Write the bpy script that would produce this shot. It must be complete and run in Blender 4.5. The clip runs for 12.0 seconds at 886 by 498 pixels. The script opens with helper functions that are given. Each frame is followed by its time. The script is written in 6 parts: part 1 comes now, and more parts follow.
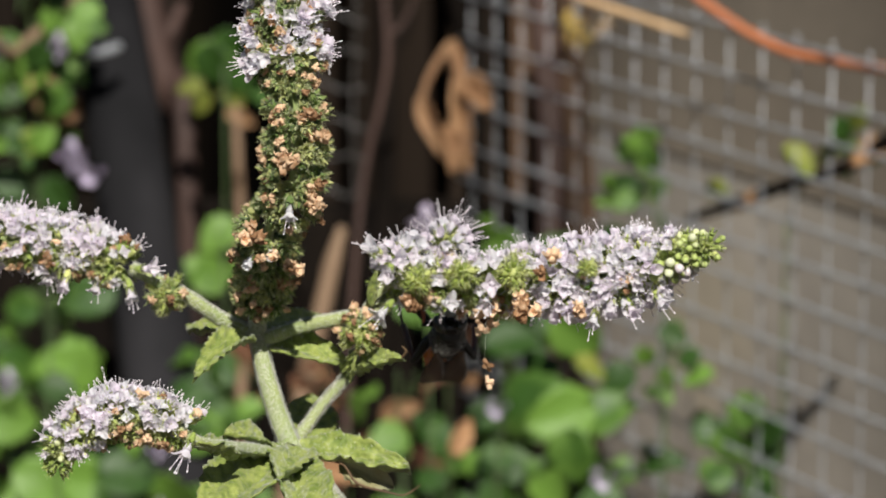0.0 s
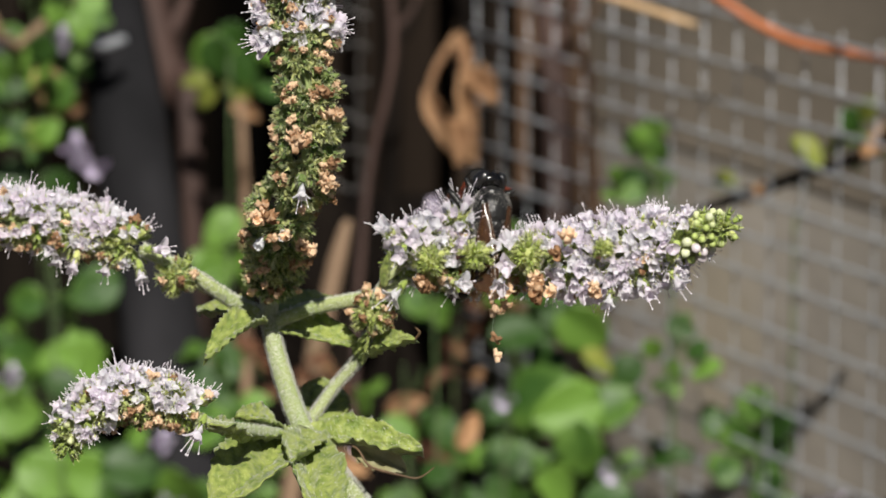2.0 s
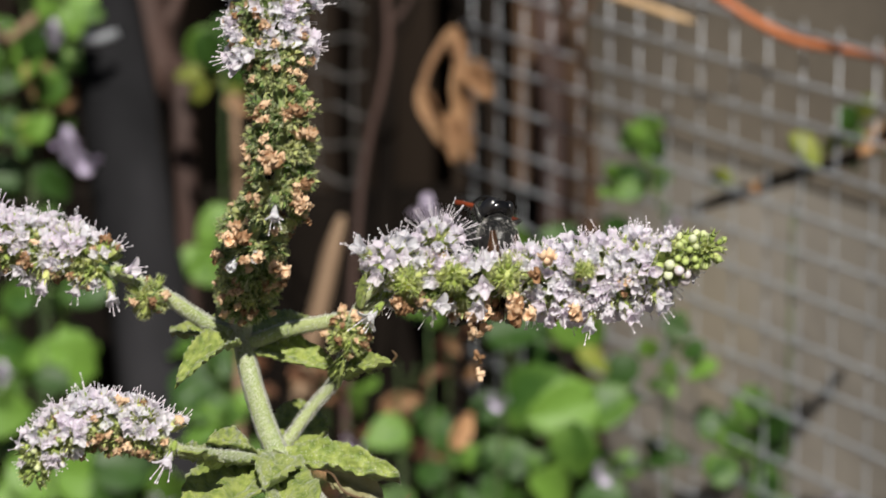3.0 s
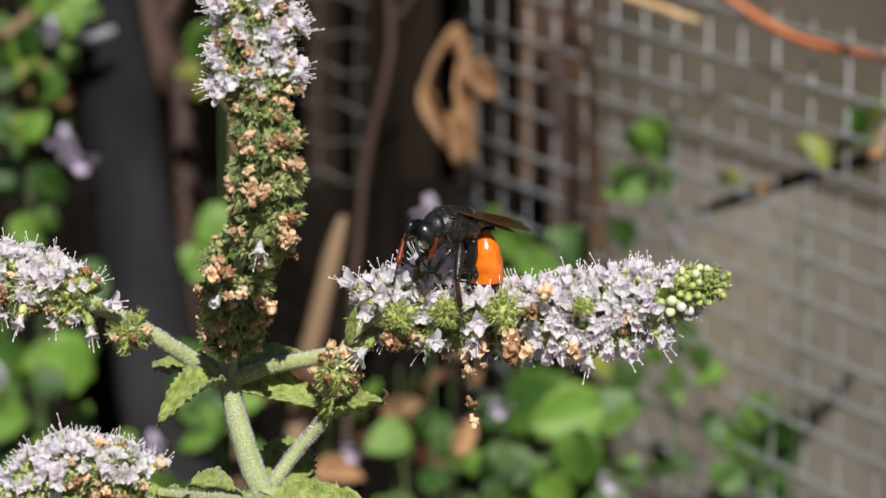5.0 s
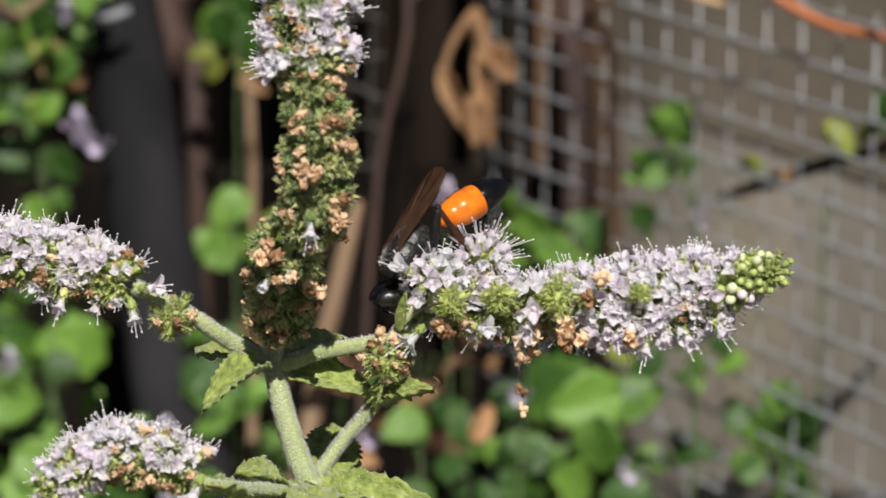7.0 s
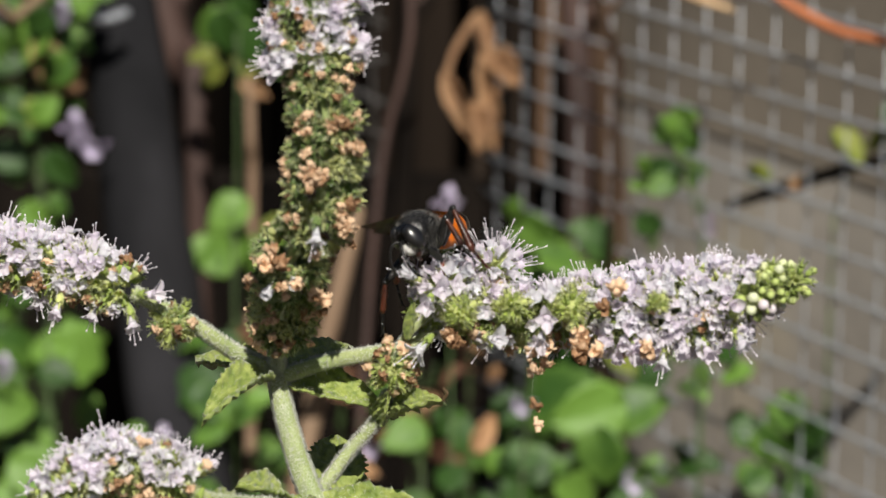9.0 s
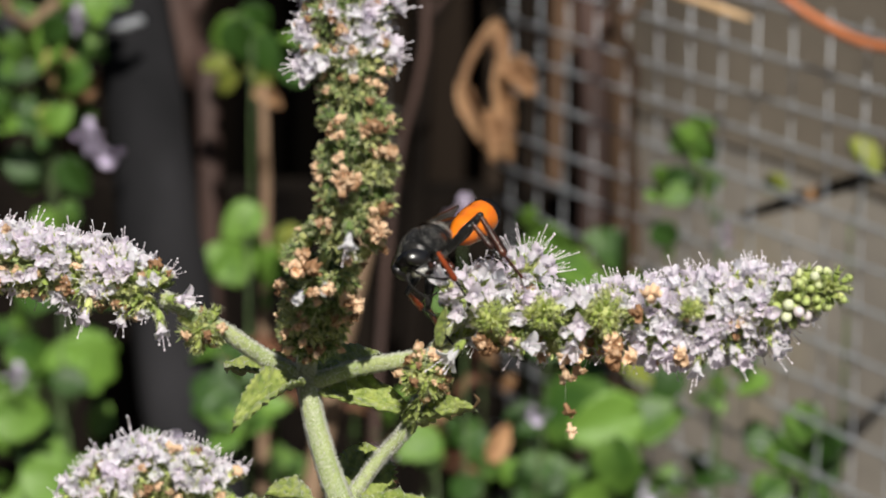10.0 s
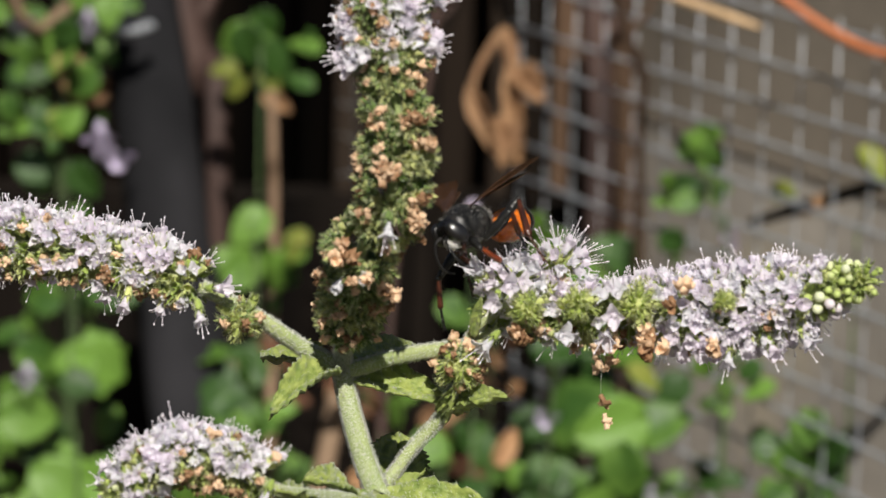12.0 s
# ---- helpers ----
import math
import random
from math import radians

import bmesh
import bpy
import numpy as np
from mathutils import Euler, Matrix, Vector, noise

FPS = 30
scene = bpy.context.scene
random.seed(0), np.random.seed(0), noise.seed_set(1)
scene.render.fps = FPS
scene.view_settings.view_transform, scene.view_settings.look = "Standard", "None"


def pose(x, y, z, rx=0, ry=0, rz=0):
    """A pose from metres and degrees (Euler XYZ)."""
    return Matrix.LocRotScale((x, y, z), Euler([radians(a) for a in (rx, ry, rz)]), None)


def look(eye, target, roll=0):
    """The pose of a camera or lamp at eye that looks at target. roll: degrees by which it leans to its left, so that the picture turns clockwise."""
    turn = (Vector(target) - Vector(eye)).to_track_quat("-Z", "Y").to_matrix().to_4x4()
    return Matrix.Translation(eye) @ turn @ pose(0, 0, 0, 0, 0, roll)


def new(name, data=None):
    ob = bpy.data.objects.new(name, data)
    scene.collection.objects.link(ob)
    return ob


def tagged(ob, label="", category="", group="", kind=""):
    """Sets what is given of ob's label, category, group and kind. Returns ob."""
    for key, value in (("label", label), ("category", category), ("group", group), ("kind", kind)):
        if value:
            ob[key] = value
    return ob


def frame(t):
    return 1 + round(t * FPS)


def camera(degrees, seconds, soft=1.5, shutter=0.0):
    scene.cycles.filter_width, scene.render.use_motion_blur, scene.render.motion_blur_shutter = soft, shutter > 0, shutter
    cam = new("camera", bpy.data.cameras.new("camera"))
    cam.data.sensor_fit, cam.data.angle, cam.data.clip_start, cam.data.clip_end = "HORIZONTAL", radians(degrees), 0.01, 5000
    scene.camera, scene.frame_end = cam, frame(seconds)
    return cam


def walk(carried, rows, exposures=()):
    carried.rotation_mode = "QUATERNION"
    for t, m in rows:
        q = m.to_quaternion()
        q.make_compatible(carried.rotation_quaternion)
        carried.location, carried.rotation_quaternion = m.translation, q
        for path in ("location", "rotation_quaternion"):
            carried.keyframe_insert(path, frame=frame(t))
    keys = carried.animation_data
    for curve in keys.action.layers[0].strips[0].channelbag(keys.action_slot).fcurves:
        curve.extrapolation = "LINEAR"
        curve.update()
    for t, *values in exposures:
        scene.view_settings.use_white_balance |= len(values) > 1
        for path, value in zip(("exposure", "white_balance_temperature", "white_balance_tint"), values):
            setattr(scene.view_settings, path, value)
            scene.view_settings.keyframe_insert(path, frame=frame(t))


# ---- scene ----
cam = camera(14, 12.0, soft=1.5, shutter=0.4)
cam.data.dof.use_dof = True
cam.data.dof.focus_distance = 0.472
cam.data.dof.aperture_fstop = 43.0
walk(cam, [
    (0, pose(0.0031, -0.4896, 0.7093, 78.073, 0.115, 0.010)),
    (0.5, pose(0.0059, -0.4873, 0.7085, 78.106, 0.392, -0.047)),
    (1, pose(0.0036, -0.4858, 0.7065, 78.031, 0.278, 0.035)),
    (1.5, pose(0.0001, -0.4860, 0.7032, 77.998, -0.000, -0.002)),
    (2, pose(0.0013, -0.4846, 0.7050, 78.122, 0.146, 0.017)),
    (2.5, pose(0.0034, -0.4796, 0.7054, 78.121, 0.240, 0.068)),
    (3, pose(0.0053, -0.4719, 0.7081, 77.797, 0.085, 0.143)),
    (3.2, pose(0.0074, -0.4695, 0.7096, 77.796, 0.017, 0.178)),
    (4.8, pose(0.0065, -0.4562, 0.7106, 77.422, -0.075, 0.241)),
    (5, pose(0.0074, -0.4514, 0.7111, 77.453, 0.034, 0.308)),
    (5.5, pose(0.0045, -0.4487, 0.7118, 77.463, -0.134, 0.029)),
    (6, pose(0.0046, -0.4475, 0.7112, 77.382, -0.228, 0.056)),
    (6.5, pose(0.0020, -0.4427, 0.7103, 77.336, -0.274, 0.137)),
    (7, pose(-0.0003, -0.4395, 0.7083, 77.218, -0.324, 0.274)),
    (7.2, pose(-0.0016, -0.4376, 0.7084, 77.235, -0.352, 0.390)),
    (9, pose(-0.0020, -0.4239, 0.7046, 77.341, -0.669, 0.299)),
    (9.5, pose(-0.0036, -0.4197, 0.7031, 77.453, -0.777, 0.375)),
    (10, pose(-0.0055, -0.4205, 0.7030, 77.529, -0.840, 0.391)),
    (10.5, pose(-0.0077, -0.4227, 0.7023, 77.529, -0.987, 0.314)),
    (11, pose(-0.0094, -0.4263, 0.7019, 77.631, -1.010, 0.280)),
    (11.5, pose(-0.0108, -0.4279, 0.7019, 77.740, -1.087, 0.305)),
    (12, pose(-0.0111, -0.4275, 0.7015, 77.760, -1.253, 0.312)),
], exposures=[(0.0, 0.32), (12.0, 0.32)])

# ---- light ----
SUN_ELEVATION, SUN_FROM = 44.0, (0.10, -0.99)
world = bpy.data.worlds.new("sky")
scene.world = world
world.use_nodes = True
sky = world.node_tree.nodes.new("ShaderNodeTexSky")
sky.sky_type, sky.sun_disc = "NISHITA", False
sky.sun_elevation = radians(SUN_ELEVATION)
sky.sun_rotation = math.atan2(SUN_FROM[0], SUN_FROM[1])
world.node_tree.nodes["Background"].inputs["Strength"].default_value = 0.028
world.node_tree.links.new(sky.outputs[0], world.node_tree.nodes["Background"].inputs["Color"])
lamp = bpy.data.lights.new("sun", "SUN")
lamp.energy, lamp.angle, lamp.color = 5.0, radians(0.53), (1.0, 0.955, 0.87)
flat = math.cos(radians(SUN_ELEVATION)) / math.hypot(*SUN_FROM)
new("sun", lamp).matrix_world = look((SUN_FROM[0] * flat, SUN_FROM[1] * flat, math.sin(radians(SUN_ELEVATION))), (0, 0, 0))


# ---- materials ----
def material(name, base, other=None, rough=0.6, scale=400.0, bump=0.0, bump_scale=900.0, metal=0.0, see=0.0,
             coat=0.0, spread=0.0, contrast=(0.35, 0.65), sheen=0.0, stretch=None, vary=0.0, specular=0.5):
    """A surface in two colours mixed by coarse noise, fine grain over it, relief, and see: how much light passes a thin sheet."""
    m = bpy.data.materials.new(name)
    m.use_nodes = True
    nt = m.node_tree
    p = nt.nodes["Principled BSDF"]
    link = nt.links.new
    geo = nt.nodes.new("ShaderNodeTexCoord")
    at = geo.outputs["Object"]
    if stretch:
        mapping = nt.nodes.new("ShaderNodeMapping")
        mapping.inputs["Scale"].default_value = stretch
        link(at, mapping.inputs["Vector"])
        at = mapping.outputs["Vector"]
    coarse = nt.nodes.new("ShaderNodeTexNoise")
    coarse.inputs["Scale"].default_value, coarse.inputs["Detail"].default_value = scale, 5
    link(at, coarse.inputs["Vector"])
    ramp = nt.nodes.new("ShaderNodeValToRGB")
    ramp.color_ramp.elements[0].position, ramp.color_ramp.elements[1].position = contrast
    ramp.color_ramp.elements[0].color = (*base, 1)
    ramp.color_ramp.elements[1].color = (*(other or base), 1)
    mixed = coarse.outputs["Fac"]
    if vary:
        piece = nt.nodes.new("ShaderNodeObjectInfo")
        shift = nt.nodes.new("ShaderNodeMapRange")
        shift.inputs["To Min"].default_value, shift.inputs["To Max"].default_value = -vary, vary
        link(piece.outputs["Random"], shift.inputs["Value"])
        total = nt.nodes.new("ShaderNodeMath")
        link(mixed, total.inputs[0])
        link(shift.outputs["Result"], total.inputs[1])
        mixed = total.outputs[0]
    link(mixed, ramp.inputs["Fac"])
    grain = nt.nodes.new("ShaderNodeTexNoise")
    grain.inputs["Scale"].default_value, grain.inputs["Detail"].default_value = bump_scale, 4
    link(at, grain.inputs["Vector"])
    value = nt.nodes.new("ShaderNodeMapRange")
    value.inputs["To Min"].default_value, value.inputs["To Max"].default_value = 0.86, 1.14
    link(grain.outputs["Fac"], value.inputs["Value"])
    last = value.outputs["Result"]
    if spread:
        info = nt.nodes.new("ShaderNodeObjectInfo")
        piece = nt.nodes.new("ShaderNodeMapRange")
        piece.inputs["To Min"].default_value, piece.inputs["To Max"].default_value = 1 - spread, 1 + spread
        link(info.outputs["Random"], piece.inputs["Value"])
        both = nt.nodes.new("ShaderNodeMath")
        both.operation = "MULTIPLY"
        link(last, both.inputs[0])
        link(piece.outputs["Result"], both.inputs[1])
        last = both.outputs[0]
    tint = nt.nodes.new("ShaderNodeHueSaturation")
    link(ramp.outputs["Color"], tint.inputs["Color"])
    link(last, tint.inputs["Value"])
    colour = tint.outputs["Color"]
    link(colour, p.inputs["Base Color"])
    p.inputs["Roughness"].default_value, p.inputs["Metallic"].default_value = rough, metal
    p.inputs["Coat Weight"].default_value, p.inputs["Sheen Weight"].default_value = coat, sheen
    p.inputs["Specular IOR Level"].default_value = specular
    if bump:
        b = nt.nodes.new("ShaderNodeBump")
        b.inputs["Strength"].default_value, b.inputs["Distance"].default_value = bump, 0.0004
        link(grain.outputs["Fac"], b.inputs["Height"])
        link(b.outputs["Normal"], p.inputs["Normal"])
    if see:
        thin = nt.nodes.new("ShaderNodeBsdfTranslucent")
        link(colour, thin.inputs["Color"])
        mix = nt.nodes.new("ShaderNodeMixShader")
        mix.inputs["Fac"].default_value = see
        link(p.outputs["BSDF"], mix.inputs[1])
        link(thin.outputs["BSDF"], mix.inputs[2])
        link(mix.outputs["Shader"], nt.nodes["Material Output"].inputs["Surface"])
    return m


PETAL = material("petal", (0.88, 0.875, 0.92), (0.87, 0.80, 0.89), 0.55, 350, see=0.52, spread=0.05, vary=0.2)
FILAMENT = material("filament", (0.86, 0.83, 0.87), (0.80, 0.72, 0.80), 0.5, 500, see=0.2)
BUD = material("bud", (0.84, 0.76, 0.80), (0.70, 0.74, 0.50), 0.5, 200, see=0.3, spread=0.08, vary=0.35)
GREENBUD = material("green_bud", (0.52, 0.62, 0.20), (0.68, 0.72, 0.42), 0.5, 200, see=0.3, spread=0.10, vary=0.4)
CALYX = material("calyx", (0.38, 0.50, 0.09), (0.58, 0.62, 0.22), 0.6, 500, 0.4, 3000, see=0.3, spread=0.20, vary=0.4, sheen=0.3)
YOUNG = material("young_calyx", (0.48, 0.60, 0.11), (0.68, 0.73, 0.27), 0.6, 500, 0.4, 3000, see=0.5, spread=0.12, vary=0.4, sheen=0.4)
OLDCALYX = material("old_calyx", (0.17, 0.27, 0.055), (0.44, 0.46, 0.17), 0.65, 500, 0.4, 3000, see=0.32, spread=0.25, vary=0.4, sheen=0.3)
DRIED = material("dried_petal", (0.40, 0.22, 0.11), (0.70, 0.50, 0.33), 0.75, 900, 0.4, 2500, see=0.25, spread=0.25, vary=0.4)
STEM = material("stem", (0.19, 0.25, 0.075), (0.32, 0.36, 0.15), 0.6, 180, 0.5, 2600, sheen=0.5, stretch=(1, 1, 0.3))
HAIR = material("hair", (0.74, 0.76, 0.66), (0.82, 0.82, 0.76), 0.5, 300, see=0.4)
BRISTLE = material("bristle", (0.60, 0.66, 0.32), (0.74, 0.75, 0.52), 0.5, 300, see=0.5)
LEAF = material("leaf", (0.16, 0.23, 0.032), (0.37, 0.43, 0.105), 0.5, 700, 1.0, 1400, see=0.28, sheen=0.4, spread=0.1)
BACKLEAF = material("garden_leaf", (0.038, 0.102, 0.013), (0.112, 0.215, 0.031), 0.52, 60, 0.5, 500, see=0.25, spread=0.35, vary=0.4)
YELLOWLEAF = material("yellow_leaf", (0.26, 0.27, 0.045), (0.18, 0.23, 0.04), 0.5, 70, 0.4, 500, see=0.3, spread=0.2)
BROWNLEAF = material("dead_leaf", (0.21, 0.105, 0.048), (0.40, 0.235, 0.12), 0.75, 60, 0.6, 500, see=0.2, spread=0.25)
RUSTLEAF = material("rusty_leaf", (0.075, 0.030, 0.015), (0.19, 0.085, 0.042), 0.75, 60, 0.6, 500, see=0.2, spread=0.3)
LILAC = material("lilac_flower", (0.80, 0.73, 0.88), (0.70, 0.60, 0.80), 0.55, 90, see=0.3, spread=0.1)
WIRE = material("galvanised_wire", (0.39, 0.405, 0.43), (0.28, 0.295, 0.32), 0.45, 60, 0.3, 900, metal=0.25)
# Darker copy of the galvanised wire, with shade put into its colour.
SHADED_WIRE = material("shaded_wire", (0.12, 0.115, 0.115), (0.06, 0.055, 0.05), 0.7, 60, 0.3, 900, metal=0.1)
LOWER_WALL = material("pale_concrete", (0.21, 0.187, 0.16), (0.50, 0.445, 0.38), 0.9, 9, 0.9, 160, contrast=(0.3, 0.75))
CONCRETE = material("weathered_concrete", (0.115, 0.094, 0.072), (0.255, 0.212, 0.163), 0.9, 7, 0.8, 160, contrast=(0.3, 0.72))
# Dark wood, lowered to near black to carry the deep background shade.
DARK_SHADED_WOOD = material("dark_shaded_wood", (0.002, 0.0015, 0.0013), (0.012, 0.009, 0.007), 0.9, 30, 0.8, 260, stretch=(1, 1, 0.1), specular=0.06)
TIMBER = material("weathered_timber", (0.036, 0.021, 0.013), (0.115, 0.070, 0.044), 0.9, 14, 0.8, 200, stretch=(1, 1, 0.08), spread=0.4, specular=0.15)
# The shade over the palings is put into this near-black colour.
PALING = material("shaded_paling", (0.0005, 0.0004, 0.0003), (0.004, 0.0028, 0.002), 0.9, 14, 0.8, 200, stretch=(1, 1, 0.08), spread=0.8, specular=0.02)
POST = material("grey_post", (0.008, 0.008, 0.009), (0.028, 0.027, 0.030), 0.9, 18, 0.6, 160, stretch=(1, 1, 0.15), specular=0.12)
STICK = material("dry_stick", (0.20, 0.125, 0.075), (0.30, 0.20, 0.125), 0.8, 60, 0.6, 400, stretch=(1, 1, 0.2), spread=0.3)
REDBARK = material("red_bark", (0.028, 0.013, 0.010), (0.06, 0.03, 0.022), 0.75, 60, 0.5, 400, stretch=(1, 1, 0.2))
ORANGE_ROPE = material("orange_cord", (0.52, 0.17, 0.06), (0.32, 0.10, 0.045), 0.6, 50, 0.5, 500)
STRAW = material("straw", (0.46, 0.30, 0.16), (0.58, 0.40, 0.23), 0.8, 60, 0.6, 400, stretch=(1, 1, 0.2))
# Lighter than the palings: the stronger light on this stretch is in the colour.
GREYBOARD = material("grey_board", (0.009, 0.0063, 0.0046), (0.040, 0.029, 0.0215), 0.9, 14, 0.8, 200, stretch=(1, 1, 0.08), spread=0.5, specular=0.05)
SOIL = material("soil", (0.016, 0.011, 0.008), (0.055, 0.038, 0.026), 0.95, 9, 1.0, 90)
BLACK = material("black_cuticle", (0.006, 0.006, 0.006), (0.018, 0.017, 0.016), 0.28, 900, 0.35, 2600, specular=0.4)
DOWN = material("grey_down", (0.34, 0.325, 0.30), (0.58, 0.56, 0.52), 0.5, 900, see=0.2)
EYE = material("dark_eye", (0.006, 0.006, 0.007), (0.010, 0.009, 0.009), 0.30, 600, specular=0.9)
GLOSS = material("gloss_black", (0.003, 0.003, 0.003), (0.006, 0.005, 0.005), 0.17, 600)
ORANGE = material("orange_cuticle", (0.76, 0.20, 0.010), (0.62, 0.13, 0.008), 0.22, 500, 0.1, 3000, coat=0.5)
RUSSET = material("orange_leg", (0.26, 0.046, 0.010), (0.11, 0.022, 0.008), 0.3, 500, 0.2, 3000, coat=0.3)
LEG = material("russet_leg", (0.075, 0.020, 0.009), (0.02, 0.008, 0.006), 0.3, 500, 0.2, 3000, coat=0.3)


def gauze(name, base, rough, clear):
    """A wing membrane: glossy, tinted, and partly clear."""
    m = material(name, base, tuple(c * 1.5 for c in base), rough, 500, see=0.2, coat=0.3)
    nt = m.node_tree
    out = nt.nodes["Material Output"].inputs["Surface"]
    mix = nt.nodes.new("ShaderNodeMixShader")
    mix.inputs["Fac"].default_value = clear
    nt.links.new(out.links[0].from_socket, mix.inputs[1])
    nt.links.new(nt.nodes.new("ShaderNodeBsdfTransparent").outputs[0], mix.inputs[2])
    nt.links.new(mix.outputs[0], out)
    return m


WING = gauze("smoky_wing", (0.055, 0.026, 0.012), 0.2, 0.30)
AMBER = gauze("amber_wing", (0.30, 0.20, 0.10), 0.2, 0.6)
SILVER = material("silver_down", (0.80, 0.78, 0.74), (0.60, 0.58, 0.55), 0.6, 1500, sheen=0.8)
YELLOW = material("yellow_cuticle", (0.66, 0.46, 0.10), (0.58, 0.40, 0.08), 0.35, 500, coat=0.2)

# ---- making things ----
PLACE = {}
ONE = Matrix.Identity(4)


def put(ob, parent=None, m=ONE):
    """Puts ob at the world pose m, under a parent."""
    PLACE[ob] = m
    ob.parent = parent
    ob.matrix_basis = (PLACE[parent].inverted() @ m) if parent else m
    return ob


def thing(name, at, label, category, group="", kind=""):
    return tagged(put(new(name), None, Matrix.Translation(at)), label, category, group, kind)


def finish(bm, mat, name, smooth=True):
    me = bpy.data.meshes.new(name)
    for face in bm.faces:
        face.smooth = smooth
    bm.to_mesh(me)
    bm.free()
    for one in mat if isinstance(mat, (list, tuple)) else [mat]:
        me.materials.append(one)
    return me


def part(name, bm, mat, parent, label="", m=ONE, smooth=True):
    """One mesh object under a thing or a part. The bmesh is in world places, or in its own with the world pose m."""
    me = bm if isinstance(bm, bpy.types.Mesh) else finish(bm, mat, name, smooth)
    ob = put(new(name, me), parent, m)
    return tagged(ob, label) if label else ob


def bend(points, n):
    """n + 1 places along a smooth line through the points."""
    pts = [Vector(p) for p in points]
    if len(pts) == 2:
        return [pts[0].lerp(pts[1], i / n) for i in range(n + 1)]
    out = []
    for i in range(n + 1):
        u = i / n * (len(pts) - 1)
        k = min(int(u), len(pts) - 2)
        a, b, c, d = pts[max(k - 1, 0)], pts[k], pts[k + 1], pts[min(k + 2, len(pts) - 1)]
        s = u - k
        out.append(0.5 * (2 * b + (c - a) * s + (2 * a - 5 * b + 4 * c - d) * s * s + (3 * b - a - 3 * c + d) * s ** 3))
    return out


def frames(line):
    """A right-handed frame at each place of a line: (place, side, up, along)."""
    side = None
    out = []
    for i, p in enumerate(line):
        along = (line[min(i + 1, len(line) - 1)] - line[max(i - 1, 0)]).normalized()
        if side is None:
            side = along.orthogonal().normalized()
        side = (side - along * side.dot(along)).normalized()
        out.append((p, side, along.cross(side), along))
    return out


def tube(bm, points, radii, sides=8, n=None, rough=0.0, square=0.0):
    """A closed tube along the points, its radius running through the radii."""
    n = n or max(3, 4 * (len(points) - 1))
    rings = []
    for i, (p, a, b, _) in enumerate(frames(bend(points, n))):
        u = i / n * (len(radii) - 1)
        k = min(int(u), len(radii) - 2)
        r = radii[k] + (radii[k + 1] - radii[k]) * (u - k)
        ring = []
        for j in range(sides):
            w = 2 * math.pi * j / sides
            q = r * (1 + square * math.cos(4 * w))
            if rough:
                q *= 1 + rough * noise.noise(p * 60 + Vector((j * 1.7, i * 0.9, 0)))
            ring.append(bm.verts.new(p + (a * math.cos(w) + b * math.sin(w)) * q))
        rings.append(ring)
    for r0, r1 in zip(rings, rings[1:]):
        for j in range(sides):
            bm.faces.new((r0[j], r0[(j + 1) % sides], r1[(j + 1) % sides], r1[j]))
    bm.faces.new(rings[0][::-1])
    bm.faces.new(rings[-1])
    return bm


def lathe(bm, profile, sides=16, m=ONE, flat=(1, 1)):
    """A solid of revolution about its x axis. profile: (x, radius)."""
    rings = []
    for x, r in profile:
        rings.append([bm.verts.new(m @ Vector((x, r * flat[0] * math.cos(2 * math.pi * j / sides), r * flat[1] * math.sin(2 * math.pi * j / sides))))
                      for j in range(sides)])
    for r0, r1 in zip(rings, rings[1:]):
        for j in range(sides):
            bm.faces.new((r0[j], r1[j], r1[(j + 1) % sides], r0[(j + 1) % sides]))
    bm.faces.new(rings[0])
    bm.faces.new(rings[-1][::-1])
    return bm


def ball(bm, m, size, sides=14, rings=9):
    profile = [(-math.cos(math.pi * i / rings), max(math.sin(math.pi * i / rings), 0.02)) for i in range(rings + 1)]
    return lathe(bm, profile, sides, m @ Matrix.Diagonal((*size, 1)))


def axes(at, along, up):
    """The pose at a place with its x axis along and its z axis near up."""
    x = Vector(along).normalized()
    z = Vector(up)
    z = z - x * z.dot(x)
    z = z.normalized() if z.length > 1e-6 else x.orthogonal().normalized()
    y = z.cross(x)
    m = Matrix((x, y, z)).transposed().to_4x4()
    m.translation = Vector(at)
    return m


